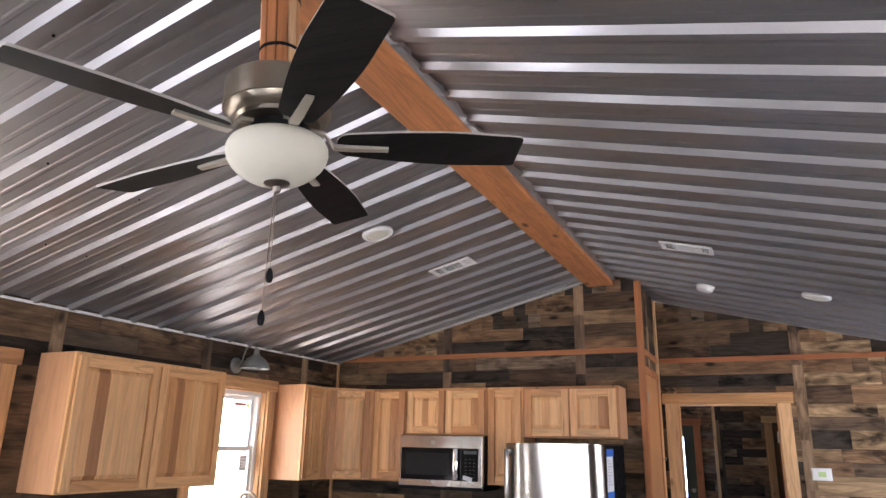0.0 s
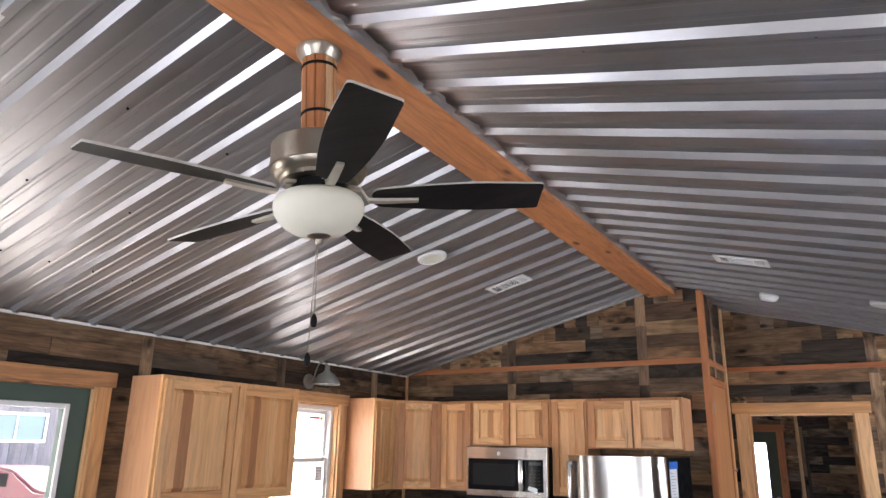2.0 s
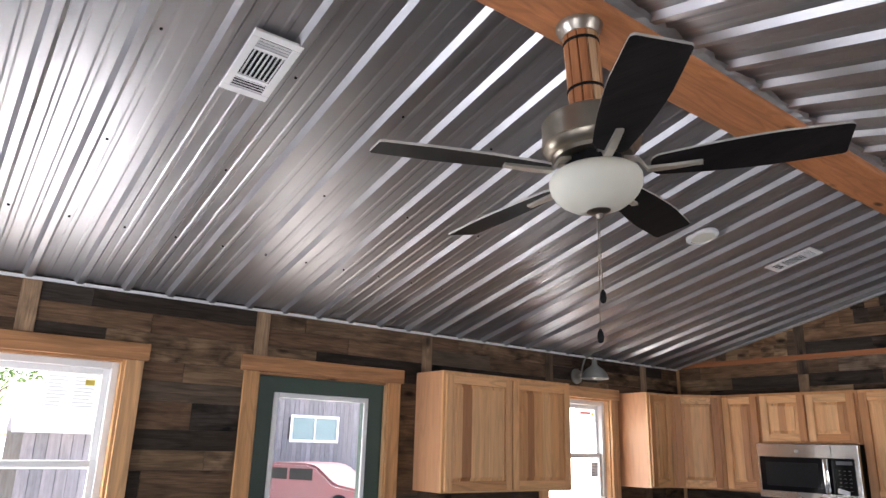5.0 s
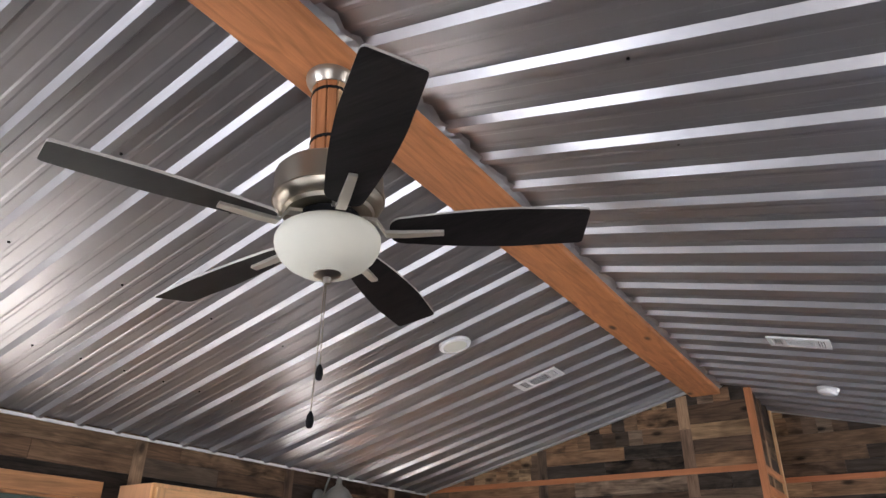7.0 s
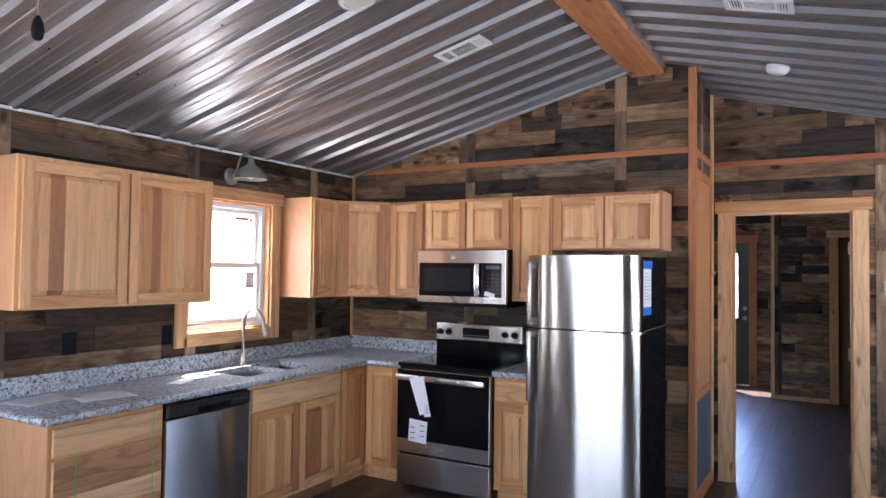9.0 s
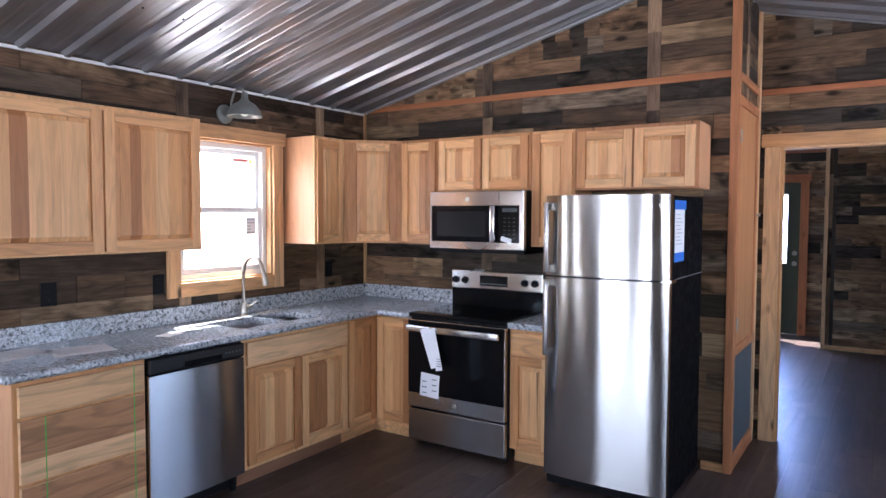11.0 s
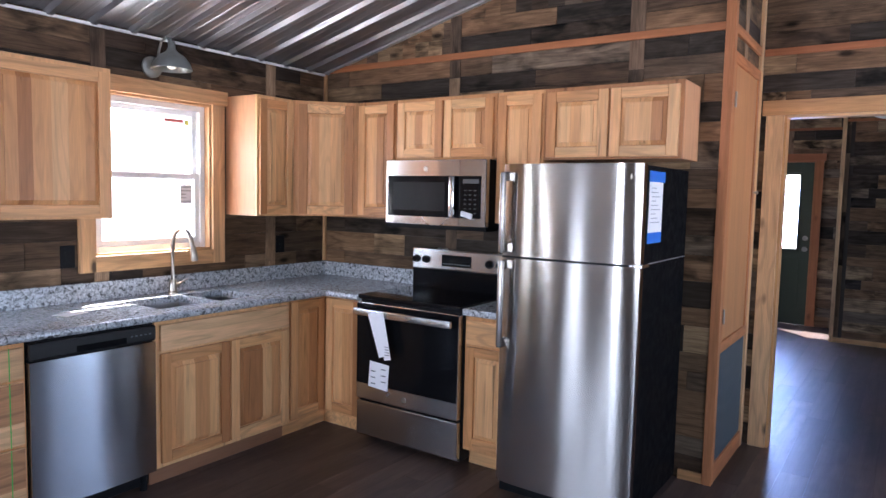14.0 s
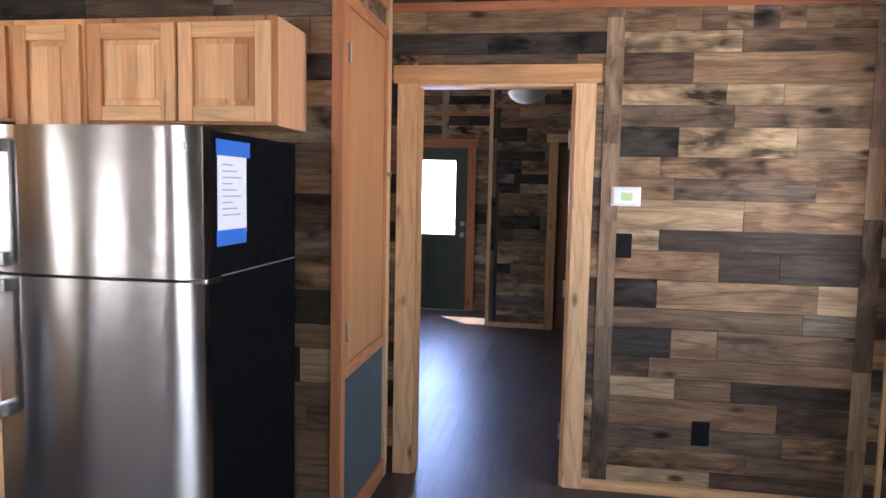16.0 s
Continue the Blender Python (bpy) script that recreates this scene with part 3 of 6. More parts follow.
# ---------- trim, doors and windows ----------
def casing(name, along, face, u0, u1, z0, z1, sill, label, w=0.09, over=0.022, side=1, woods=None):
    """Pine casing round an opening: two jamb boards, a wider head board, and for windows a board below. Also lines the reveal."""
    top = thing(name, label, "trim", kind="structure")
    t = 0.022 * side

    def bx(a0, a1, b0, b1, d0, d1, bev=0.003):
        if along == "y":
            return B((face + d0, a0, b0), (face + d1, a1, b1), bev)
        return B((a0, face + d0, b0), (a1, face + d1, b1), bev)

    m_h = M_PY if along == "y" else M_PX
    m_z, m_h = woods or (M_PZ, m_h)
    part("casing_board", bx(u0 - w, u0, z0 - (w if sill else 0), z1, 0, t), m_z, top)
    part("casing_board", bx(u1, u1 + w, z0 - (w if sill else 0), z1, 0, t), m_z, top)
    part("head_board", bx(u0 - w - over, u1 + w + over, z1, z1 + 0.09, 0, t * 1.25), m_h, top)
    if sill:
        part("sill_board", bx(u0, u1, z0 - w, z0, 0, t), m_h, top)
        part("reveal", bx(u0, u1, z0, z0 + 0.012, -0.09 * side, 0, 0), m_h, top)
    part("reveal", bx(u0, u0 + 0.014, z0, z1, -0.11 * side, 0, 0), m_z, top)
    part("reveal", bx(u1 - 0.014, u1, z0, z1, -0.11 * side, 0, 0), m_z, top)
    part("reveal", bx(u0 + 0.014, u1 - 0.014, z1 - 0.014, z1, -0.11 * side, 0, 0), m_h, top)
    return top


casing("window_casing", "y", 0.0, *SINKWIN, True, "pine casing round the window over the sink")
casing("window_casing", "y", 0.0, *BIGWIN, True, "pine casing round the large side window", woods=(M_PZ, M_RPY))
casing("door_casing", "y", 0.0, *SIDEDOOR, False, "pine casing round the green side door", woods=(M_PZ, M_RPY))
casing("door_casing", "x", DOORY, *HALLDOOR, False, "pine casing round the open hall doorway", w=0.10, side=-1)
casing("door_casing", "y", RIGHT, RIGHTWIN[0], RIGHTWIN[1], RIGHTWIN[2], RIGHTWIN[3], True, "pine casing round the wide side window", side=-1)
casing("door_casing", "x", BACKY, *REARDOOR, False, "cedar-toned casing round the rear door", side=-1, woods=(M_CZ, M_CX))


def sash_window(name, x, y0, y1, z0, z1, label):
    """A white vinyl double-hung window set in the left wall."""
    w = thing(name, label, "window", kind="structure")
    bm = bmesh.new()
    f = 0.035
    for a, b in (((x - 0.04, y0, z0), (x + 0.03, y0 + f, z1)), ((x - 0.04, y1 - f, z0), (x + 0.03, y1, z1)), ((x - 0.04, y0 + f, z0), (x + 0.03, y1 - f, z0 + f)), ((x - 0.04, y0 + f, z1 - f), (x + 0.03, y1 - f, z1))):
        box(bm, a, b, 0.003)
    part("window_frame", bm, M_WHITE, w)
    zm = (z0 + z1) / 2
    for k, (a, b, dx) in enumerate(((z0 + f, zm + 0.02, 0.005), (zm - 0.02, z1 - f, -0.022))):
        bm = bmesh.new()
        s = 0.032
        ya, yb = y0 + f, y1 - f
        for p, q in (((x + dx - 0.012, ya, a), (x + dx + 0.012, ya + s, b)), ((x + dx - 0.012, yb - s, a), (x + dx + 0.012, yb, b)), ((x + dx - 0.012, ya + s, a), (x + dx + 0.012, yb - s, a + s)), ((x + dx - 0.012, ya + s, b - s), (x + dx + 0.012, yb - s, b))):
            box(bm, p, q, 0.002)
        sash = part("sash", bm, M_WHITE, w)
        g = part("pane", B((x + dx - 0.002, ya + s, a + s), (x + dx + 0.002, yb - s, b - s)), M_GLASS, sash)
        g.visible_shadow = False
    return w


w2 = sash_window("window_1", -0.075, SINKWIN[0] + 0.014, SINKWIN[1] - 0.014, SINKWIN[2] + 0.012, SINKWIN[3] - 0.014, "white vinyl double-hung window with paper stickers over the sink")
w1 = sash_window("window_2", -0.075, BIGWIN[0] + 0.014, BIGWIN[1] - 0.014, BIGWIN[2] + 0.012, BIGWIN[3] - 0.014, "large white vinyl double-hung window with a sticker")
# Unseen window, added so that fill light can enter the back room.
w3 = sash_window("added_window", -0.075, *BACKFILL, "white vinyl window of the back room")


M_FAINT = mat("faint_grey_print", (0.5, 0.5, 0.5), 0.8)


def sticker(parent, x, y, z, w, h, rows, seed):
    """A label on a pane, with bars for its print."""
    rs = random.Random(seed)
    s = part("sticker", B((x, y - w / 2, z - h / 2), (x + 0.001, y + w / 2, z + h / 2)), M_PAPER, parent, "white paper sticker with printed bars")
    for i in range(rows):
        zz = z + h / 2 - h * (i + 0.7) / (rows + 0.4)
        l = w * rs.uniform(0.4, 0.85)
        part("print_bar", B((x + 0.001, y - w * 0.45, zz - h * 0.16 / rows), (x + 0.0016, y - w * 0.45 + l, zz + h * 0.16 / rows)), M_FAINT, s)


def backlit_paper():
    """Thin paper through which the daylight shines."""
    m = bpy.data.materials.new("backlit_paper")
    m.use_nodes = True
    nt = m.node_tree
    tr = nt.nodes.new("ShaderNodeBsdfTranslucent")
    tr.inputs[0].default_value = (0.85, 0.85, 0.84, 1)
    mx = nt.nodes.new("ShaderNodeMixShader")
    mx.inputs[0].default_value = 0.7
    p = nt.nodes["Principled BSDF"]
    p.inputs["Base Color"].default_value = (0.85, 0.85, 0.84, 1)
    nt.links.new(p.outputs[0], mx.inputs[1])
    nt.links.new(tr.outputs[0], mx.inputs[2])
    nt.links.new(mx.outputs[0], nt.nodes["Material Output"].inputs[0])
    return m


M_BACKLIT = backlit_paper()
M_REDINK = mat("red_print", (0.55, 0.12, 0.09), 0.7)
M_YELINK = mat("yellow_print", (0.75, 0.6, 0.12), 0.7)
sticker(w2, -0.064, -1.17, 1.51, 0.085, 0.12, 5, 2)
# printed sheet at the top of the sink window: a dark rule, a red bar, a yellow mark and short rules
st = part("sticker", B((-0.0905, -1.36, 1.89), (-0.0895, -1.10, 2.015)), M_BACKLIT, w2, "white printed film sheet")
for y0, y1, z0, z1, m in ((-1.35, -1.11, 2.0, 2.004, M_INK), (-1.30, -1.17, 1.955, 1.975, M_REDINK), (-1.16, -1.13, 1.945, 1.975, M_YELINK), (-1.34, -1.32, 1.952, 1.956, M_INK), (-1.27, -1.12, 1.91, 1.914, M_INK), (-1.34, -1.31, 1.91, 1.914, M_INK)):
    part("print_bar", B((-0.0894, y0, z0), (-0.0888, y1, z1)), m, st)
# printed sheet on the large window: rules above and below, lines of small print and a yellow mark
st = part("sticker", B((-0.0905, -5.27, 1.79), (-0.0895, -5.02, 1.985)), M_BACKLIT, w1, "white printed film sheet")
rs_print = random.Random(12)
for k in range(9):
    z = 1.955 - k * 0.018
    for y0, y1 in ((-5.26, -5.15), (-5.14, -5.035)):
        part("print_bar", B((-0.0894, y0, z), (-0.0888, y0 + (y1 - y0) * rs_print.uniform(0.55, 1.0), z + 0.005)), M_FAINT, st)
part("print_bar", B((-0.0892, -5.09, 1.92), (-0.0886, -5.045, 1.95)), M_YELINK, st)
for y0, y1, z in ((-5.27, -5.02, 1.99), (-5.30, -5.275, 1.92), (-5.015, -4.99, 1.925)):
    part("print_bar", B((-0.0894, y0, z), (-0.0888, y1, z + 0.004)), M_INK, st)


def plank_door(name, along, face, u0, u1, z1, side, paint, label, glass, knob_u, lite=None):
    """A painted steel door with a half lite in a white frame and two pressed panels below."""
    d = thing(name, label, "door", kind="structure")

    def bx(a0, a1, b0, b1, d0, d1, bev=0.0):
        if along == "y":
            return B((face + d0 * side, a0, b0), (face + d1 * side, a1, b1), bev)
        return B((a0, face + d0 * side, b0), (a1, face + d1 * side, b1), bev)

    g0, g1, h0, h1 = glass
    bm = bmesh.new()
    for a0, a1, b0, b1 in ((u0, g0, 0.003, z1), (g1, u1, 0.003, z1), (g0, g1, 0.003, h0), (g0, g1, h1, z1)):
        q = bx(a0, a1, b0, b1, -0.022, 0.022)
        me = bpy.data.meshes.new("tmp")
        q.to_mesh(me)
        q.free()
        bm.from_mesh(me)
        bpy.data.meshes.remove(me)
    slab = part("slab", bm, paint, d)
    bm = bmesh.new()
    f = 0.03
    for a0, a1, b0, b1 in ((g0 - f, g0, h0 - f, h1 + f), (g1, g1 + f, h0 - f, h1 + f), (g0, g1, h0 - f, h0), (g0, g1, h1, h1 + f)):
        for dd in ((0.022, 0.036),):
            q = bx(a0, a1, b0, b1, *dd, 0.004)
            me = bpy.data.meshes.new("tmp")
            q.to_mesh(me)
            q.free()
            bm.from_mesh(me)
            bpy.data.meshes.remove(me)
    part("lite_frame", bm, lite or M_WHITE, d, "moulded frame of the glass")
    g = part("pane", bx(g0, g1, h0, h1, -0.003, 0.003), M_GLASS, d)
    g.visible_shadow = False
    um = (u0 + u1) / 2
    for a, b in ((u0 + 0.11, um - 0.04), (um + 0.04, u1 - 0.11)):
        for zz in (0.2, h0 - 0.13):
            part("pressed_edge", bx(a, b, zz, zz + 0.02, 0.021, 0.027, 0.004), paint, d)
        for e in (a, b):
            part("pressed_edge", bx(e - 0.01, e + 0.01, 0.2, h0 - 0.11, 0.021, 0.027, 0.004), paint, d)
    for zz in (0.96, 1.10):
        if along == "y":
            c0, c1, c2 = (face + 0.022 * side, knob_u, zz), (face + 0.035 * side, knob_u, zz), (face + 0.075 * side, knob_u, zz)
        else:
            c0, c1, c2 = (knob_u, face + 0.022 * side, zz), (knob_u, face + 0.035 * side, zz), (knob_u, face + 0.075 * side, zz)
        bm = tube(bmesh.new(), c0, c1, 0.032)
        tube(bm, c1, c2, 0.012 if zz < 1 else 0.018, 0.026 if zz < 1 else 0.018)
        part("door_handle" if zz < 1 else "lock", bm, M_NICK, d, "brushed nickel", True)
    return d


plank_door("door_1", "y", -0.05, SIDEDOOR[0] + 0.016, SIDEDOOR[1] - 0.016, 2.045, 1, M_GREEN, "dark green closed side door with a large glass pane", (-4.05, -3.455, 0.90, 1.92), -3.38)
plank_door("door_2", "x", BACKY + 0.04, REARDOOR[0] + 0.016, REARDOOR[1] - 0.016, 2.045, -1, M_GREEN2, "olive green closed rear door with a bright half pane", (1.96, 2.54, 0.96, 1.89), 2.635, M_GREEN2)

# hall door, swung open against the right side
d3 = thing("door_3", "brown wooden hall door standing open into the back room", "door", kind="structure")
part("slab", B((0.0, 0.0, 0.012), (0.035, 0.77, 2.03), 0.003), M_BROWN, d3, m=pose(3.834, 0.945, 0, 0, 0, -28))
for zz in (0.25, 1.02, 1.8):
    part("hinge", tube(bmesh.new(), (3.832, 0.938, zz - 0.045), (3.832, 0.938, zz + 0.045), 0.007, n=10), M_NICK, d3)
# closed door in the step wall
d4 = thing("door_4", "brown closed inner door in pine casing", "door", kind="structure")
part("slab", B((3.805, STEPY - 0.012, 0.012), (4.585, STEPY + 0.004, 2.03), 0.003), M_BROWN, d4)
part("casing_board", B((3.695, STEPY - 0.03, 0), (3.795, STEPY - 0.004, 2.06), 0.003), M_PZ, d4)
part("casing_board", B((4.595, STEPY - 0.03, 0), (4.695, STEPY - 0.004, 2.06), 0.003), M_PZ, d4)
part("head_board", B((3.665, STEPY - 0.032, 2.06), (4.725, STEPY - 0.004, 2.15), 0.003), M_PX, d4)

# mechanical closet: posts, framed panel and return grille on its side
CL = thing("utility_closet_side", "cedar-framed closet side with a tall panel over a return grille", "closet", kind="structure")
part("corner_post", B((CHASE - 0.03, -0.022, 0), (CHASE + 0.02, 0.03, roof_z(CHASE) - 0.005), 0.003), M_CZ, CL)
part("rear_post", B((CHASE, DOORY - 0.085, 0), (CHASE + 0.02, DOORY - 0.024, roof_z(CHASE) - 0.005), 0.003), M_PZ, CL)
part("panel", B((CHASE - 0.01, 0.03, 0.78), (CHASE + 0.008, DOORY - 0.085, 2.27), 0.002), wood("closet_panel", [(0.46, 0.21, 0.085), (0.48, 0.22, 0.09)], "z", 0.5, 0.15), CL, "smooth orange-brown plywood panel")
for z0, z1 in ((0.0, 0.10), (0.72, 0.78), (2.27, 2.33), (2.42, 2.47)):
    part("cross_rail", B((CHASE, 0.03, z0), (CHASE + 0.018, DOORY - 0.085, z1), 0.003), M_CY, CL)
part("stile", B((CHASE, 0.03, 0.78), (CHASE + 0.016, 0.085, 2.27), 0.003), M_CZ, CL)
part("stile", B((CHASE, 0.68, 0.78), (CHASE + 0.016, DOORY - 0.085, 2.27), 0.003), M_CZ, CL)
g = part("return_grille", B((CHASE - 0.006, 0.03, 0.10), (CHASE + 0.004, DOORY - 0.085, 0.72)), M_GREY, CL, "grey slatted return-air grille")
for i in range(26):
    y = 0.05 + i * 0.0255
    if y < DOORY - 0.1:
        part("slat", B((CHASE + 0.002, y, 0.11), (CHASE + 0.012, y + 0.009, 0.71)), M_GREY, g)
for zz in (0.92, 2.08):
    part("hinge", tube(bmesh.new(), (CHASE + 0.022, 0.06, zz - 0.04), (CHASE + 0.022, 0.06, zz + 0.04), 0.006, n=10), M_NICK, CL)
part("knob", lathe(bmesh.new(), [(0.004, 0), (0.006, 0.012), (0.012, 0.018), (0.010, 0.028)], m=pose(CHASE + 0.016, 0.70, 1.60, 0, 90, 0), n=16), M_NICK, CL, "", True)

# cedar strip along the sheet joint, white trim at the eaves, corner strips, baseboards
solid("trim", B((0.0, -0.016, 2.43), (CHASE - 0.03, 0.0, 2.472), 0.002), M_CX, "orange cedar strip along the gable wall", "trim")
solid("trim", B((CHASE + 0.02, DOORY - 0.016, 2.43), (RIGHT, DOORY, 2.472), 0.002), M_CX, "orange cedar strip above the hall doorway", "trim")
solid("trim", B((STEPX + 0.02, STEPY - 0.016, 2.435), (RIGHT, STEPY, 2.465), 0.002), M_CX, "cedar strip along the hall wall", "trim")
solid("trim", B((0.0, BACKY - 0.016, 2.435), (STEPX, BACKY, 2.465), 0.002), M_CX, "cedar strip above the rear door", "trim")
solid("trim", B((0.0, FRONT, 2.412), (0.016, 0.0, 2.428), 0.002), M_WHITE, "white metal edge trim under the ceiling", "trim")
bm = bmesh.new()
for xa, xb, yy in ((0.0, RIDGE, 0.0), (CHASE, RIGHT, DOORY)):
    za, zb = roof_z(xa) - 0.022, roof_z(xb) - 0.022
    c = [Vector(v) for v in ((xa, yy - 0.03, za), (xb, yy - 0.03, zb), (xb, yy, zb), (xa, yy, za))]
    va = [bm.verts.new(v) for v in c]
    vb = [bm.verts.new(v + Vector((0, 0, 0.016))) for v in c]
    bm.faces.new(va), bm.faces.new(vb[::-1])
    for i in range(4):
        bm.faces.new((va[i], vb[i], vb[(i + 1) % 4], va[(i + 1) % 4]))
solid("trim", bm, M_GALV, "grey metal edge trim along the gable", "trim")
solid("trim", B((0.0, -0.022, 1.02), (0.022, 0.0, 2.43), 0.002), M_PZ, "light corner strip between two board walls", "trim")
solid("trim", B((STEPX - 0.02, STEPY - 0.022, 0), (STEPX + 0.02, STEPY, HIGH), 0.002), M_PZ, "pine strip on the outer corner", "trim")
solid("trim", B((RIGHT - 0.022, DOORY - 0.022, 0.055), (RIGHT, DOORY, 2.42), 0.002), M_PZ, "light corner strip beside the hall wall", "trim")
solid("baseboard", B((HALLDOOR[1] + 0.1, DOORY - 0.018, 0), (RIGHT, DOORY, 0.055), 0.003), M_PX, "low pine baseboard", "baseboard")
solid("baseboard", B((2.74, -0.018, 0), (CHASE - 0.03, 0.0, 0.055), 0.003), M_PX, "low pine baseboard beside the fridge", "baseboard")
solid("baseboard", B((STEPX + 0.02, STEPY - 0.018, 0), (3.69, STEPY, 0.055), 0.003), M_PX, "low pine baseboard", "baseboard")
bm = bmesh.new()
y, foil = FRONT, random.Random(8)
edge = []
while y < 0:
    edge.append((y, 0.022 + foil.uniform(0, 0.022), foil.uniform(-0.006, 0.004)))
    y += foil.uniform(0.018, 0.05)
rows = []
for y, w, dz in edge:
    z = roof_z(2.70) - 0.028
    rows.append([bm.verts.new(p) for p in ((2.701, y, z - 0.012), (2.701 + w * 0.5, y, z + dz), (2.701 + w, y, z + 0.004 + dz))])
for p, q in zip(rows, rows[1:]):
    for k in (0, 1):
        bm.faces.new((p[k], p[k + 1], q[k + 1], q[k]))
bmesh.ops.solidify(bm, geom=bm.faces[:], thickness=0.002)
solid("trim", bm, M_GALV, "ragged crumpled foil strip beside the ridge board", "trim")


# ---------- cabinets ----------
def panel_board(bm, a, b, z0, z1, left, right, y0=-0.005, y1=-0.0195, c=0.022):
    """One board of a raised panel, its outer edges sloped back."""
    rows = []
    for d, y in ((0.0, y0), (c, y0 - 0.0085), (c + 0.0008, y1)):
        fa, fb = a + (d if left else 0), b - (d if right else 0)
        rows.append([bm.verts.new(p) for p in ((fa, y, z0 + d), (fb, y, z0 + d), (fb, y, z1 - d), (fa, y, z1 - d))])
    for p, q in zip(rows, rows[1:]):
        for i in range(4):
            bm.faces.new((p[i], p[(i + 1) % 4], q[(i + 1) % 4], q[i]))
    bm.faces.new(rows[-1])
    bm.faces.new(rows[0][::-1])
    return bm


door_rng = random.Random(11)


def cab_door(parent, cx, cy, z0, w, h, rz, name="door"):
    """A raised-panel hickory door, its back at (cx, cy), facing -y before the turn rz."""
    m = pose(cx, cy, z0, 0, 0, rz)
    mh = M_HY if rz == 90 else M_HX
    s = 0.056 if w > 0.24 else 0.045
    pw = w - 2 * s
    d = part(name, B((-pw / 2 - 0.004, -0.0042, s - 0.004), (pw / 2 + 0.004, -0.001, h - s + 0.004)), M_HZ, parent, m=m)
    part("stile", B((-w / 2, -0.020, 0), (-w / 2 + s, 0, h), 0.003), M_HZ, d)
    part("stile", B((w / 2 - s, -0.020, 0), (w / 2, 0, h), 0.003), M_HZ, d)
    part("rail", B((-w / 2 + s, -0.0195, 0), (w / 2 - s, 0, s), 0.003), mh, d)
    part("rail", B((-w / 2 + s, -0.0195, h - s), (w / 2 - s, 0, h), 0.003), mh, d)
    n = max(1, round(pw / 0.072)) if pw > 0.2 else 2
    cuts = [0] + [i / n + door_rng.uniform(-0.2, 0.2) / n for i in range(1, n)] + [1]
    g = 0.003
    x0, x1 = -pw / 2 + g, pw / 2 - g
    for i in range(n):
        a, b = x0 + (x1 - x0) * cuts[i], x0 + (x1 - x0) * cuts[i + 1]
        part("panel_board", panel_board(bmesh.new(), a, b, s + g, h - s - g, i == 0, i == n - 1), M_HZ, d)
    return d


def wall_cab(label, x0, x1, y0, y1, z0, z1, face, doors, ends=()):
    """A wall cabinet; face '+x' or '-y'; doors: how many."""
    c = thing("wall_cabinet", label, "cabinet", at=(0, 0, 0), group="wall cabinets")
    if face == "+x":
        part("body", B((x0, y0, z0), (x1 - 0.02, y1, z1), 0.001), M_SIDE, c)
        part("face_frame", B((x1 - 0.02, y0, z0), (x1, y1, z1), 0.002), M_HZ, c)
        n = doors
        w = (y1 - y0 - 0.024) / n
        for i in range(n):
            cab_door(c, x1, y0 + 0.012 + w * (i + 0.5), z0 + 0.012, w - 0.012 if n > 1 else w, z1 - z0 - 0.035, 90)
    else:
        part("body", B((x0, y0 + 0.02, z0), (x1, y1, z1), 0.001), M_SIDE, c)
        part("face_frame", B((x0, y0, z0), (x1, y0 + 0.02, z1), 0.002), M_HZ, c)
        w = (x1 - x0 - 0.024) / doors
        for i in range(doors):
            cab_door(c, x0 + 0.012 + w * (i + 0.5), y0, z0 + 0.012, w - 0.012 if doors > 1 else w, z1 - z0 - 0.035, 0)
    return c


U0, U1 = 1.382, 2.145
wall_cab("hickory wall cabinet with two doors beside the sink window", 0.0, 0.305, -3.06, -1.862, U0, U1, "+x", 2)
wall_cab("narrow hickory wall cabinet with one door beside the window", 0.0, 0.305, -0.915, -0.612, U0, U1, "+x", 1)
c = thing("corner_wall_cabinet", "hickory corner wall cabinet with a diagonal door", "cabinet", group="wall cabinets")
part("body", prism(bmesh.new(), [(0, 0), (0, -0.61), (0.305, -0.61), (0.61, -0.305), (0.61, 0)], U0, U1), M_HZ, c)
cab_door(c, 0.4575 + 0.0007, -0.4575 - 0.0007, U0 + 0.012, 0.36, U1 - U0 - 0.035, 45)
wall_cab("narrow hickory wall cabinet with one door", 0.612, 0.938, -0.305, 0.0, U0, U1, "-y", 1)
wall_cab("short hickory wall cabinet with two doors above the microwave", 0.940, 1.688, -0.305, 0.0, 1.76, U1, "-y", 2)
wall_cab("narrow hickory wall cabinet with one door beside the microwave", 1.690, 1.995, -0.305, 0.0, U0, U1, "-y", 1)
wall_cab("short hickory wall cabinet with two doors above the fridge", 1.997, 2.757, -0.305, 0.0, 1.752, U1, "-y", 2)

CT = 0.876
M_TOE = wood("toe_kick_board", [(0.34, 0.17, 0.09), (0.30, 0.145, 0.075)], "y", 0.5, 0.2)


def base_box(name, label, y0, y1, end=False):
    c = thing(name, label, "cabinet", group="base cabinets")
    bm = bmesh.new()
    for a, b in (((0.01, y0, 0.10), (0.585, y0 + 0.018, CT - 0.002)), ((0.01, y1 - 0.018, 0.10), (0.585, y1, CT - 0.002)), ((0.01, y0 + 0.018, 0.10), (0.585, y1 - 0.018, 0.118)), ((0.01, y0 + 0.018, 0.118), (0.016, y1 - 0.018, CT - 0.002))):
        box(bm, a, b)
    part("body", bm, M_SIDE, c)
    part("face_frame", B((0.585, y0, 0.10), (0.605, y1, CT - 0.002), 0.002), M_HZ, c)
    part("toe_kick", B((0.02, y0 + 0.001, 0.0), (0.545, y1 - 0.001, 0.10)), M_TOE, c)
    return c


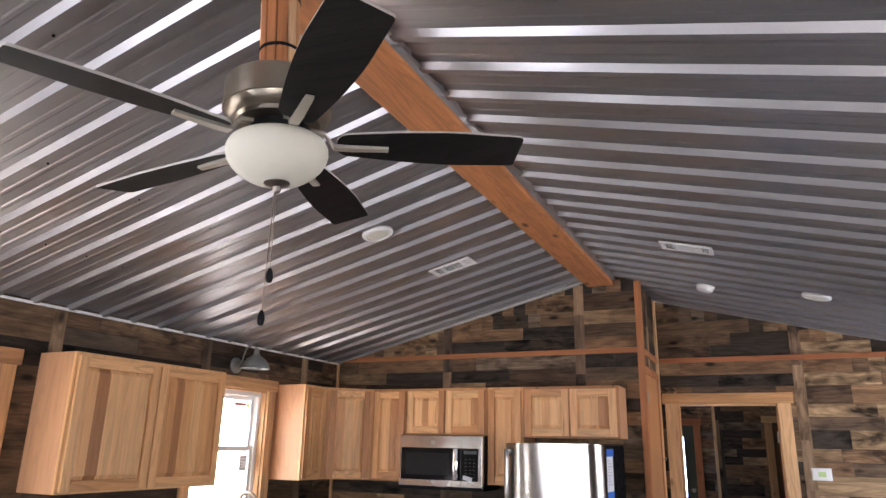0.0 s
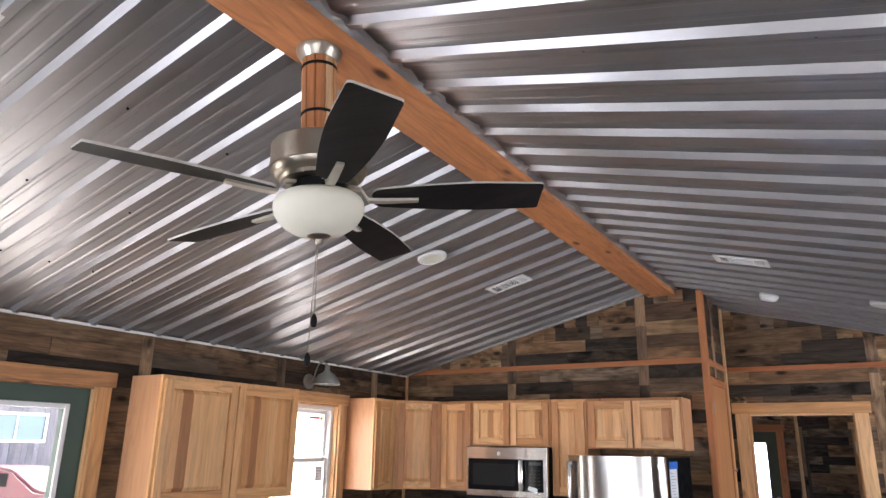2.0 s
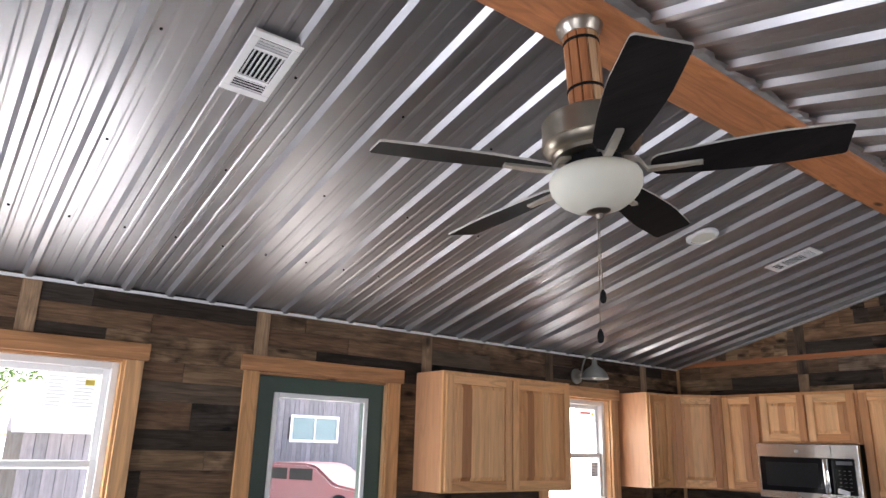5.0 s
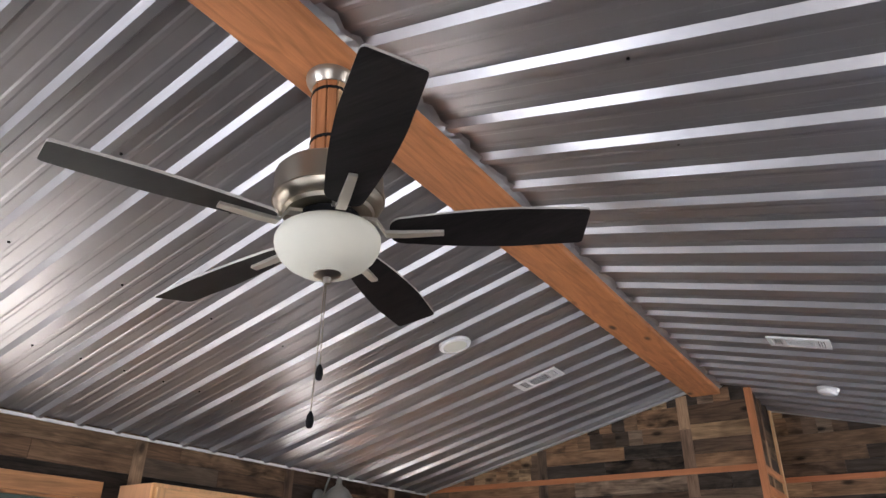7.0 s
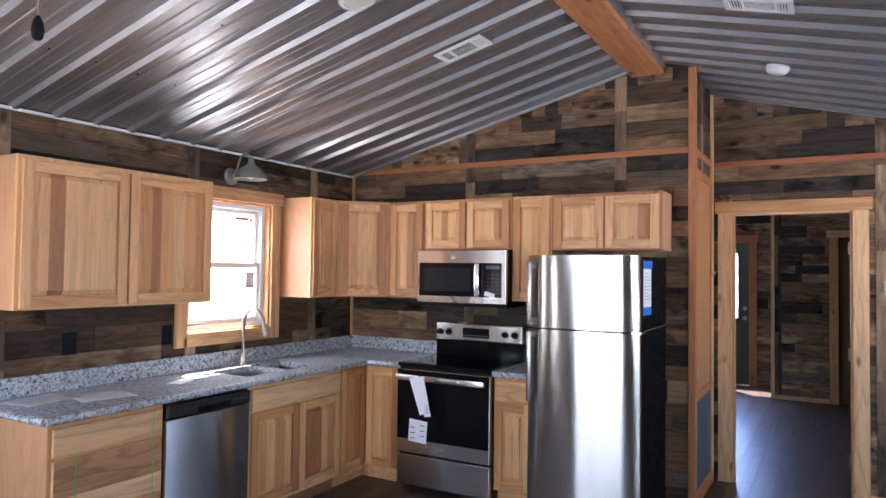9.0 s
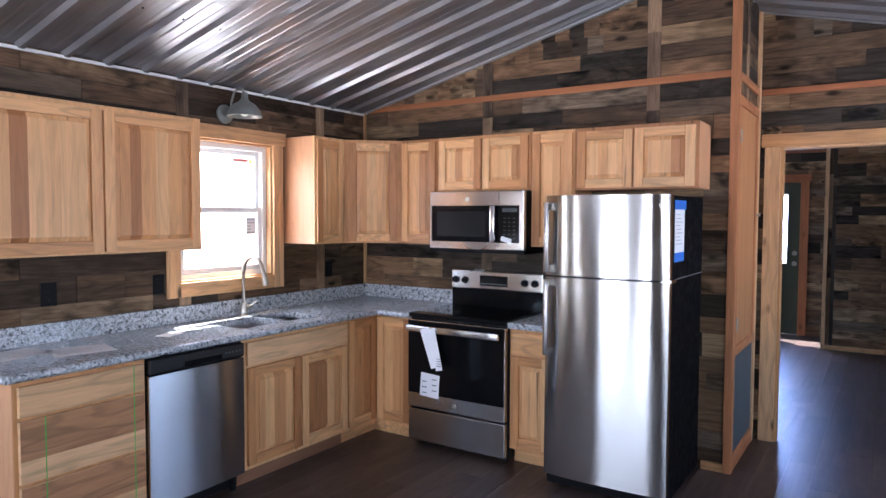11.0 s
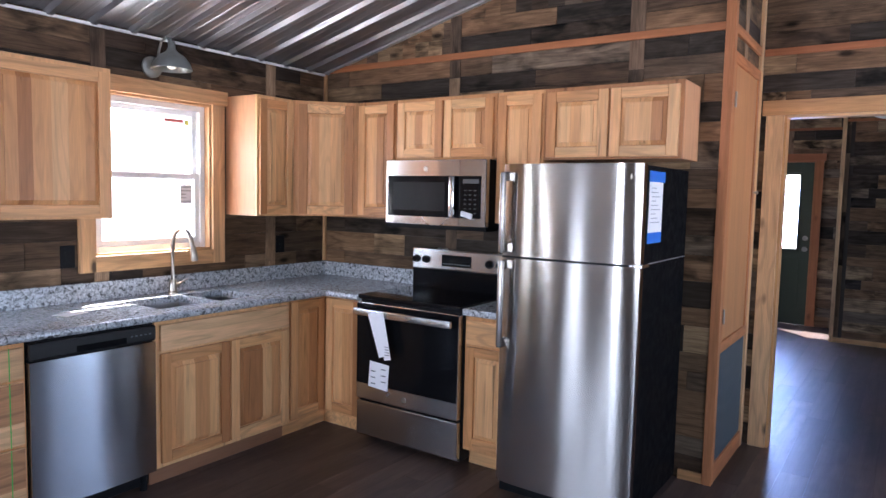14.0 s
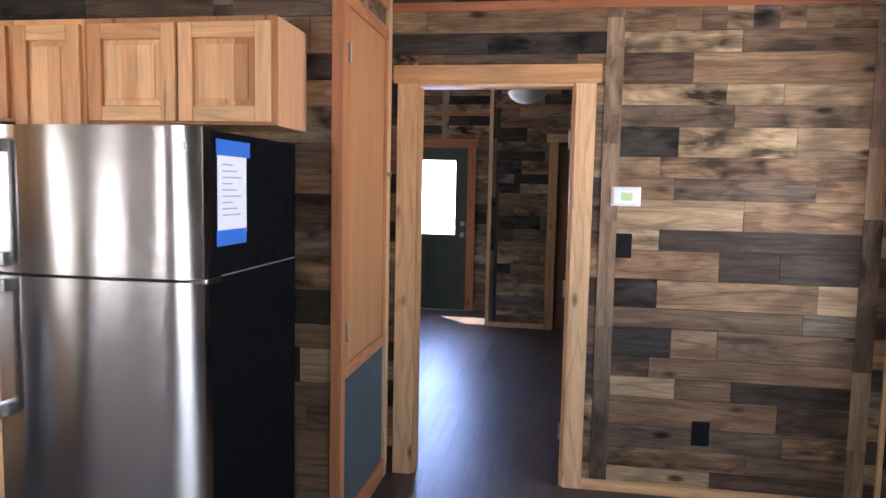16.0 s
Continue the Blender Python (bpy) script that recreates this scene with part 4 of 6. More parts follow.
M_DRAWER_LIGHT = wood("drawer_board_light", [(0.80, 0.49, 0.26), (0.77, 0.46, 0.235)], "y", 0.42, 0.2, coat=0.04, rings=0.16)
M_DRAWER_DARK = wood("drawer_board_dark", [(0.50, 0.245, 0.118), (0.46, 0.22, 0.104)], "y", 0.42, 0.22, coat=0.04, rings=0.26)


def drawer_front(parent, y0, y1, z0, z1, split=True):
    d = part("drawer_front", B((0.605, y0, z0), (0.625, y1, z1), 0.004), M_DRAWER_LIGHT, parent)
    if split and z1 - z0 > 0.2:
        zm = z0 + (z1 - z0) * door_rng.uniform(0.35, 0.5)
        part("board", B((0.6245, y0 + 0.003, zm), (0.6262, y1 - 0.003, z1 - 0.003), 0.0008), M_DRAWER_DARK, d)
    return d


M_TAPE = mat("green_string", (0.06, 0.5, 0.08), 0.6)
c = base_box("drawer_cabinet", "hickory drawer cabinet with three drawers and green strapping", -3.05, -2.437)
part("end_panel", B((0.0, -3.055, 0.0), (0.605, -3.05, CT - 0.002), 0.001), M_SIDE, c)
for z0, z1 in ((0.715, 0.85), (0.425, 0.70), (0.125, 0.41)):
    drawer_front(c, -3.035, -2.45, z0, z1)
for y, dz in ((-2.93, 0.0), (-2.51, 0.0)):
    for z0, z1 in ((0.715, 0.85), (0.425, 0.70), (0.125, 0.41)):
        if not (y < -2.8 and z0 > 0.7):
            part("strapping", B((0.6265, y, z0 - 0.004), (0.6275, y + 0.004, z1 + 0.004)), M_TAPE, c, "thin green plastic string")
c = base_box("sink_cabinet", "hickory sink cabinet with a false drawer over two doors", -1.826, -0.916)
drawer_front(c, -1.80, -0.935, 0.715, 0.85)
for yc in (-1.585, -1.15):
    cab_door(c, 0.605, yc, 0.125, 0.425, 0.575, 90)
c = thing("corner_base_cabinet", "hickory corner base cabinet with two doors meeting inside the corner", "cabinet", group="base cabinets")
part("body", prism(bmesh.new(), [(0.01, -0.01), (0.01, -0.914), (0.588, -0.914), (0.588, -0.588), (0.925, -0.588), (0.925, -0.01)], 0.10, CT - 0.002), M_HZ, c)
part("toe_kick", prism(bmesh.new(), [(0.02, -0.02), (0.02, -0.913), (0.535, -0.913), (0.535, -0.535), (0.924, -0.535), (0.924, -0.02)], 0.0, 0.10), M_HY, c)
cab_door(c, 0.590, -0.755, 0.118, 0.292, 0.74, 90)
cab_door(c, 0.762, -0.590, 0.118, 0.292, 0.74, 0)
c = thing("base_cabinet", "narrow hickory base cabinet with a drawer over a door", "cabinet", group="base cabinets")
part("body", B((1.695, -0.585, 0.10), (1.995, -0.01, CT - 0.002), 0.001), M_SIDE, c)
part("face_frame", B((1.695, -0.605, 0.10), (1.995, -0.585, CT - 0.002), 0.002), M_HZ, c)
part("toe_kick", B((1.697, -0.535, 0.0), (1.993, -0.02, 0.10)), M_HX, c)
part("drawer_front", B((1.71, -0.625, 0.715), (1.98, -0.605, 0.85), 0.004), M_HX, c)
cab_door(c, 1.845, -0.605, 0.125, 0.27, 0.575, 0)

# worktop with the sink cut out of it
SK = [(-1.735, -1.385), (-1.355, -1.075)]
SX0, SX1 = 0.165, 0.515
bm = bmesh.new()
ys = sorted({-3.09, -0.645, 0.0, *[v for s in SK for v in s]})
xs = [0.0, SX0, SX1, 0.645]
for ya, yb in zip(ys, ys[1:]):
    for xa, xb in zip(xs, xs[1:]):
        if xa == SX0 and any(abs(ya - s[0]) < 1e-6 for s in SK):
            continue
        box(bm, (xa, ya, CT), (xb, yb, 0.914))
box(bm, (0.645, -0.645, CT), (0.932, 0.0, 0.914))
bmesh.ops.remove_doubles(bm, verts=bm.verts, dist=1e-5)
top = thing("worktop", "speckled grey and white granite worktop with a low upstand", "worktop")
part("slab", bm, M_GRAN, top)
part("upstand", B((0.0, -3.09, 0.914), (0.022, 0.0, 1.016), 0.002), M_GRAN, top)
part("upstand", B((0.022, -0.022, 0.914), (0.932, 0.0, 1.016), 0.002), M_GRAN, top)
part("edge", sweep(bmesh.new(), [(0.645, -3.09, 0.895), (0.645, -0.65, 0.895)], 0.0188, 14), M_GRAN, top, "", True)
part("edge", sweep(bmesh.new(), [(0.0, -3.09, 0.895), (0.645, -3.09, 0.895)], 0.0188, 14), M_GRAN, top, "", True)
part("edge", sweep(bmesh.new(), [(0.65, -0.645, 0.895), (0.932, -0.645, 0.895)], 0.0188, 14), M_GRAN, top, "", True)
top2 = thing("worktop", "small piece of speckled granite worktop between range and fridge", "worktop")
part("slab", B((1.695, -0.645, CT), (2.0, 0.0, 0.914), 0.006), M_GRAN, top2)
part("upstand", B((1.695, -0.022, 0.914), (2.0, 0.0, 1.016), 0.002), M_GRAN, top2)

sk = thing("sink", "double-bowl stainless steel sink set under the worktop", "sink")
for s in SK:
    bm = bmesh.new()
    y0, y1 = s[0] - 0.006, s[1] + 0.006
    x0, x1 = SX0 - 0.006, SX1 + 0.006
    zb, t = 0.70, 0.003
    box(bm, (x0, y0, zb), (x1, y1, zb + t))
    for a, b in (((x0 - t, y0, zb), (x0, y1, CT)), ((x1, y0, zb), (x1 + t, y1, CT)), ((x0, y0 - t, zb), (x1, y0, CT)), ((x0, y1, zb), (x1, y1 + t, CT))):
        box(bm, a, b)
    bowl = part("bowl", bm, M_SINK, sk)
    part("drain", lathe(bmesh.new(), [(0.045, zb + 0.003), (0.045, zb + 0.006), (0.03, zb + 0.005), (0.03, zb + 0.003)], centre=((x0 + x1) / 2, (y0 + y1) / 2, 0), n=24), M_CHROME, bowl, "", True)

fc = thing("kitchen_tap", "brushed nickel gooseneck tap with a pull-down head", "tap", at=(0.095, -1.375, 0.914))
part("base", lathe(bmesh.new(), [(0.030, 0), (0.030, 0.012), (0.024, 0.018), (0.022, 0.075), (0.017, 0.085)], n=24), M_NICK, fc, "", True)
pts = [(0, 0, 0.08), (0, 0, 0.29)]
for i in range(1, 15):
    a = math.pi * i / 15
    pts.append((0.095 - 0.095 * math.cos(a), 0.0, 0.29 + 0.105 * math.sin(a)))
pts.append((0.20, 0, 0.275))
part("spout", sweep(bmesh.new(), pts, 0.0125, 14), M_NICK, fc, "", True)
part("spray_head", sweep(bmesh.new(), [(0.197, 0, 0.295), (0.205, 0, 0.262), (0.214, 0, 0.222), (0.215, 0, 0.212)], [0.015, 0.018, 0.021, 0.016], 16), M_NICK, fc, "", True)
bm = tube(bmesh.new(), (0, 0.018, 0.052), (0, 0.05, 0.055), 0.013)
tube(bm, (0, 0.045, 0.055), (0.03, 0.085, 0.09), 0.006)
part("lever", bm, M_NICK, fc, "", True)

# papers on the worktop
for i, (x, y, rz, w, l) in enumerate(((0.20, -2.86, 8, 0.216, 0.28), (0.36, -2.62, -14, 0.216, 0.28), (0.33, -2.10, 20, 0.09, 0.14), (0.27, -1.93, -8, 0.08, 0.12))):
    p = thing("paper_sheet", "sheet of white paper lying on the worktop", "paper", at=(x, y, 0.9145), rz=rz, group="papers on the worktop")
    part("sheet", B((-w / 2, -l / 2, 0), (w / 2, l / 2, 0.0012)), M_PAPER, p)
    for k in range(5 if i < 2 else 0):
        part("print_bar", B((-w * 0.4 + k * w * 0.16, -l * 0.4, 0.0012), (-w * 0.4 + k * w * 0.16 + 0.006, l * (0.1 + 0.05 * k), 0.0016)), mat("faint_print", (0.45, 0.45, 0.48), 0.8) if k == 0 and i == 0 else bpy.data.materials["faint_print"], p)

# ---------- appliances ----------
dw = thing("dishwasher", "stainless dishwasher with a black control strip and black feet", "dishwasher", at=(0, -2.1315, 0))
part("body", B((0.03, -0.298, 0.10), (0.60, 0.298, 0.868)), M_BLACK, dw)
bm = bmesh.new()
rows = []
for k in range(13):
    yy = -0.298 + 0.596 * k / 12
    q = 1 - (2 * k / 12 - 1) ** 2
    x = 0.628 + 0.016 * q
    rows.append([bm.verts.new(p) for p in ((0.60, yy, 0.105), (x, yy, 0.105), (x + 0.002, yy, 0.775 + 0.004 * q), (0.60, yy, 0.775 + 0.004 * q))])
for p, q in zip(rows, rows[1:]):
    for k in range(4):
        bm.faces.new((p[k], p[(k + 1) % 4], q[(k + 1) % 4], q[k]))
bm.faces.new(rows[0][::-1]), bm.faces.new(rows[-1])
dr = part("door", bm, M_STEELD, dw, "brushed stainless door, bowed slightly outward", True)
ctl = part("control_panel", B((0.60, -0.298, 0.781), (0.640, 0.298, 0.862), 0.012), M_DWBLK, dw, "glossy black control strip")
part("handle_recess", B((0.636, -0.10, 0.792), (0.6415, 0.14, 0.822), 0.008), M_BLKGL, ctl)
for i in range(5):
    part("button", B((0.6395, 0.16 + i * 0.024, 0.818), (0.6405, 0.172 + i * 0.024, 0.825)), M_GREY, ctl)
part("toe_plate", B((0.50, -0.295, 0.02), (0.56, 0.295, 0.10)), M_BLACK, dw)
for y in (-0.26, 0.26):
    part("foot", tube(bmesh.new(), (0.57, y, 0.0), (0.57, y, 0.10), 0.018, n=14), M_BLACK, dw)

rg = thing("range", "freestanding stainless electric range with black glass top and oven door", "stove", at=(1.318, 0, 0))
W = 0.378
part("body", B((-W, -0.63, 0.03), (W, -0.03, 0.895), 0.003), M_BLACK, rg)
ck = part("cooktop", B((-W, -0.665, 0.895), (W, -0.10, 0.922), 0.006), M_BLKGL, rg, "black ceramic glass cooktop")
part("riser", B((-W, -0.105, 0.90), (W, -0.03, 1.05), 0.004), M_BLKGL, rg, "black glass riser")
bg = part("control_panel", B((-W, -0.118, 1.045), (W, -0.02, 1.185), 0.012), M_STEELX, rg, "brushed steel control panel")
part("display", B((-0.13, -0.1205, 1.075), (0.10, -0.117, 1.15), 0.004), M_BLKGL, bg)
for k in range(10):
    part("button", B((-0.12 + k * 0.022, -0.1212, 1.088), (-0.108 + k * 0.022, -0.1203, 1.094)), M_GREY, bg)
for x in (-0.335, -0.255, 0.235, 0.315):
    part("knob", lathe(bmesh.new(), [(0.026, 0), (0.026, 0.006), (0.021, 0.010), (0.019, 0.028), (0.016, 0.031)], m=pose(x, -0.118, 1.112, 90), n=24), M_BLACK, bg, "black knob", True)
od = part("oven_door", B((-W + 0.002, -0.672, 0.275), (W - 0.002, -0.63, 0.878), 0.006), M_STEELX, rg)
part("oven_glass", B((-W + 0.006, -0.6755, 0.375), (W - 0.006, -0.671, 0.80), 0.002), M_BLKGL, od, "black glass front")
part("oven_top_rail", B((-W + 0.004, -0.6745, 0.80), (W - 0.004, -0.671, 0.874), 0.001), M_BLKGL, od)
hd = part("handle", B((-W + 0.02, -0.735, 0.805), (W - 0.02, -0.708, 0.850), 0.012), M_STEELX, od, "broad steel bar handle", True)
for x in (-W + 0.05, W - 0.05):
    part("handle_post", B((x - 0.015, -0.715, 0.815), (x + 0.015, -0.67, 0.842), 0.004), M_STEELX, od)
part("drawer", B((-W + 0.002, -0.668, 0.045), (W - 0.002, -0.63, 0.262), 0.006), M_STEELX, rg, "brushed steel storage drawer")
part("badge", lathe(bmesh.new(), [(0.016, 0), (0.016, 0.002), (0.012, 0.003)], m=pose(0.0, -0.672, 0.325, 90), n=24), M_NICK, od)
for x in (-0.3, 0.3):
    part("foot", tube(bmesh.new(), (x, -0.55, 0), (x, -0.55, 0.04), 0.02, n=12), M_BLACK, rg)
# tags hung on the oven handle
tg = thing("hang_tag", "folded white leaflet hanging from the oven handle", "leaflet", at=(1.155, -0.737, 0.845))
bm = bmesh.new()
box(bm, (-0.022, -0.004, -0.27), (0.045, -0.002, 0.0), 0, pose(0, 0, 0, 0, -20, 0))
box(bm, (0.035, -0.007, -0.28), (0.085, -0.005, 0.0), 0, pose(0, 0, 0, 0, -13, 0))
part("leaflet", bm, M_PAPER, tg)
for k in range(4):
    part("print_bar", B((0.07, -0.0085, -0.25 + 0.016 * k), (0.07 + 0.036, -0.0075, -0.246 + 0.016 * k)), M_INK, tg)
tg = thing("energy_label", "white label sheet taped to the oven glass", "label", at=(1.125, -0.6758, 0.445))
part("sheet", box(bmesh.new(), (-0.075, -0.0015, -0.085), (0.075, 0.0, 0.075), 0, pose(0, 0, 0, 0, 4, 0)), M_PAPER, tg)
for k in range(6):
    part("print_bar", B((0.02 if k % 2 else -0.06, -0.0022, -0.06 + 0.019 * k), (0.055 if k % 2 else -0.025, -0.0014, -0.054 + 0.019 * k)), M_INK, tg)

mw = thing("microwave", "stainless over-the-range microwave with a black glass door", "microwave", at=(1.314, 0, 1.345))
W = 0.374
part("case", B((-W, -0.37, 0.0), (W, 0.0, 0.41), 0.003), M_BLACK, mw)
md = part("front", B((-W, -0.41, 0.012), (W, -0.37, 0.41), 0.006), M_STEELX, mw, "brushed steel front")
door_glass = part("window", B((-W + 0.02, -0.4135, 0.062), (0.186, -0.409, 0.312), 0.003), M_BLKGL, md, "black glass door window")
part("window_screen", B((-W + 0.065, -0.4145, 0.10), (0.085, -0.4128, 0.272), 0.002), M_SCREEN, door_glass)
cp = part("control_panel", B((0.190, -0.4135, 0.062), (W - 0.034, -0.409, 0.312), 0.003), M_BLKGL, md)
for r in range(6):
    for k in range(3):
        part("button", B((0.225 + k * 0.035, -0.4143, 0.09 + r * 0.027), (0.240 + k * 0.035, -0.4132, 0.094 + r * 0.027)), M_BUTTON, cp)
part("display", B((0.215, -0.4143, 0.268), (0.325, -0.4132, 0.293)), M_BUTTON, cp)
part("handle", B((0.134, -0.450, 0.066), (0.176, -0.430, 0.310), 0.009), M_CHROME, md, "polished steel bar handle", True)
for zz in (0.09, 0.286):
    part("handle_post", B((0.145, -0.432, zz - 0.012), (0.165, -0.413, zz + 0.012), 0.003), M_CHROME, md)
part("seam", B((0.1865, -0.4105, 0.014), (0.1895, -0.4095, 0.408)), M_BLACK, md)
part("vent_lip", B((-W, -0.40, -0.012), (W, -0.05, 0.012)), M_BLACK, mw)
part("badge", lathe(bmesh.new(), [(0.016, 0), (0.016, 0.002), (0.012, 0.003)], m=pose(-0.06, -0.41, 0.355, 90), n=24), M_NICK, md)
part("leaflet", box(bmesh.new(), (0.21, -0.428, 0.066), (0.29, -0.416, 0.098), 0.004, pose(0, 0, 0, 0, 14, 0)), M_PAPER, mw, "crumpled white tag on the handle")

fr = thing("refrigerator", "stainless top-freezer refrigerator with black sides and blue-taped sheet", "refrigerator", at=(2.378, 0, 0))
W = 0.355
part("cabinet", B((-W + 0.004, -0.74, 0.03), (W - 0.004, -0.05, 1.70), 0.004), M_BLKTEX, fr, "black textured cabinet")


def curved_door(z0, z1):
    """A fridge door whose front bows slightly outward."""
    n = 12
    pts = [(-W, -0.745)]
    for i in range(n + 1):
        x = -W + 2 * W * i / n
        e = min(1, min(x + W, W - x) / 0.02)
        pts.append((x, -0.79 - 0.012 * math.sin(math.acos(1 - e)) if e < 1 else -0.802 - 0.016 * (1 - (x / W) ** 2)))
    pts.append((W, -0.745))
    return prism(bmesh.new(), pts, z0, z1)


fz = part("freezer_door", curved_door(1.246, 1.705), M_STEELZ, fr, "brushed stainless freezer door", True)
fd = part("fridge_door", curved_door(0.075, 1.236), M_STEELZ, fr, "brushed stainless fridge door", True)
part("seam", B((-W + 0.003, -0.80, 1.236), (W - 0.003, -0.745, 1.246)), M_BLACK, fr)
part("handle", B((-W + 0.008, -0.855, 1.262), (-W + 0.040, -0.832, 1.665), 0.010), M_STEELZ, fz, "flat steel bar handle", True)
part("handle_post", B((-W + 0.012, -0.835, 1.262), (-W + 0.036, -0.79, 1.31), 0.004), M_STEELZ, fz)
part("handle_post", B((-W + 0.012, -0.835, 1.62), (-W + 0.036, -0.79, 1.665), 0.004), M_STEELZ, fz)
part("handle", B((-W + 0.008, -0.855, 0.78), (-W + 0.040, -0.832, 1.225), 0.010), M_STEELZ, fd, "flat steel bar handle", True)
part("handle_post", B((-W + 0.012, -0.835, 1.18), (-W + 0.036, -0.79, 1.225), 0.004), M_STEELZ, fd)
part("handle_post", B((-W + 0.012, -0.835, 0.78), (-W + 0.036, -0.79, 0.825), 0.004), M_STEELZ, fd)
part("hinge", B((W - 0.05, -0.80, 1.232), (W + 0.012, -0.70, 1.25), 0.003), M_CHROME, fr)
part("hinge_line", B((W - 0.0045, -0.70, 1.243), (W - 0.002, -0.06, 1.247)), M_GALV, fr)
part("badge", lathe(bmesh.new(), [(0.018, 0), (0.018, 0.002), (0.014, 0.003)], m=pose(W - 0.065, -0.803, 1.645, 90), n=24), M_NICKD, fz)
part("kick_grille", B((-W + 0.01, -0.77, 0.015), (W - 0.01, -0.74, 0.068), 0.002), M_BLACK, fr)
for x in (-0.3, 0.3):
    for y in (-0.68, -0.12):
        part("roller", tube(bmesh.new(), (x - 0.012, y, 0.018), (x + 0.012, y, 0.018), 0.018, n=12), M_BLACK, fr)
ps = part("taped_sheet", B((W - 0.003, -0.70, 1.375), (W - 0.001, -0.50, 1.655)), M_PAPER, fr, "white instruction sheet held by blue tape")
part("tape", B((W - 0.0012, -0.71, 1.625), (W + 0.0006, -0.475, 1.675)), M_BLUE, ps, "blue tape")
part("tape", B((W - 0.0012, -0.71, 1.34), (W + 0.0006, -0.505, 1.39)), M_BLUE, ps, "blue tape")
for k in range(9):
    part("print_bar", B((W - 0.0012, -0.67, 1.595 - k * 0.02), (W - 0.0004, -0.60 + 0.06 * ((k * 7) % 3) / 2, 1.599 - k * 0.02)), bpy.data.materials["faint_print"], ps)

# ---------- fan ----------
fan = thing("ceiling_fan", "five-blade ceiling fan in brushed nickel with dark blades and opal bowl", "ceiling fan", at=(2.617, -4.266, 0))
# the whole fan hangs slightly askew
LEAN = Matrix.Translation((0, 0, 2.40)) @ Vector((-0.046, -0.046, 1)).to_track_quat("Z", "Y").to_matrix().to_4x4() @ Matrix.Translation((0, 0, -2.40))
part("canopy", lathe(bmesh.new(), [(0.076, 3.004), (0.076, 2.996), (0.072, 2.985), (0.064, 2.972), (0.058, 2.962), (0.03, 2.96)], n=36), M_NICK, fan, "", True, LEAN)
pole = part("downrod", tube(bmesh.new(), (0, 0, 2.64), (0, 0, 2.965), 0.044, n=24), M_CZ, fan, m=LEAN)
ns = 11
slat_m = wood("cedar_slats", [(0.44, 0.18, 0.075), (0.60, 0.33, 0.165), (0.50, 0.235, 0.105), (0.64, 0.40, 0.225)], "z", 0.5, 0.3)
for i in range(ns):
    a = 360 * i / ns
    part("slat", B((0.038, -0.0138, 2.655), (0.056, 0.0138, 2.962), 0.003), slat_m, pole, m=pose(0, 0, 0, 0, 0, a))
for z in (2.766, 2.934):
    part("band", lathe(bmesh.new(), [(0.0575, z - 0.005), (0.0592, z - 0.004), (0.0592, z + 0.004), (0.0575, z + 0.005)], n=32), M_BLACK, fan, "thin black band", m=LEAN)
part("motor_housing", lathe(bmesh.new(), [(0.03, 2.662), (0.142, 2.662), (0.149, 2.655), (0.1505, 2.590), (0.1535, 2.589), (0.1535, 2.576), (0.1495, 2.575), (0.144, 2.560), (0.128, 2.545), (0.1245, 2.5445), (0.118, 2.534), (0.03, 2.530)], n=48), M_NICKD, fan, "", True, LEAN)
part("switch_housing", lathe(bmesh.new(), [(0.085, 2.530), (0.085, 2.505), (0.06, 2.495), (0.06, 2.47)], n=32), M_BLACK, fan, "", True, LEAN)
bowl_pts = [(0.05, 2.496), (0.098, 2.494), (0.119, 2.489), (0.133, 2.479), (0.140, 2.464), (0.1405, 2.450), (0.137, 2.433), (0.126, 2.413), (0.108, 2.394), (0.082, 2.377), (0.050, 2.366), (0.02, 2.361)]
part("bowl", lathe(bmesh.new(), bowl_pts, n=48), M_OPAL, fan, "white opal glass bowl", True, LEAN)
part("finial", lathe(bmesh.new(), [(0.036, 2.372), (0.036, 2.362), (0.026, 2.356), (0.012, 2.352), (0.010, 2.338), (0.004, 2.334)], n=28), M_NICK, fan, "", True, LEAN)


def blade_mesh():
    bm = bmesh.new()
    n = 28
    x0, x1 = 0.16, 0.692
    prof = []
    for i in range(n + 1):
        x = x0 + (x1 - x0) * (0.5 - 0.5 * math.cos(math.pi * i / n))
        t = (x - x0) / (x1 - x0)
        hw = 0.046 + 0.030 * math.sin(min(1, t * 1.5) * math.pi / 2) - 0.008 * max(0, t - 0.66) / 0.34
        for e, r in ((x - x0, 0.030), (x1 - x, 0.014)):
            if e < r:
                hw -= r - math.sqrt(max(0, r * r - (r - e) ** 2))
        prof.append((x, hw))
    out = [(x, -w) for x, w in prof] + [(x - 0.010 * (1 - (w / 0.07) ** 2) * (x > 0.6), w) for x, w in prof[::-1]]
    prism(bm, out, -0.0035, 0.0035)
    bmesh.ops.triangulate(bm, faces=[f for f in bm.faces if len(f.verts) > 4])
    return bm


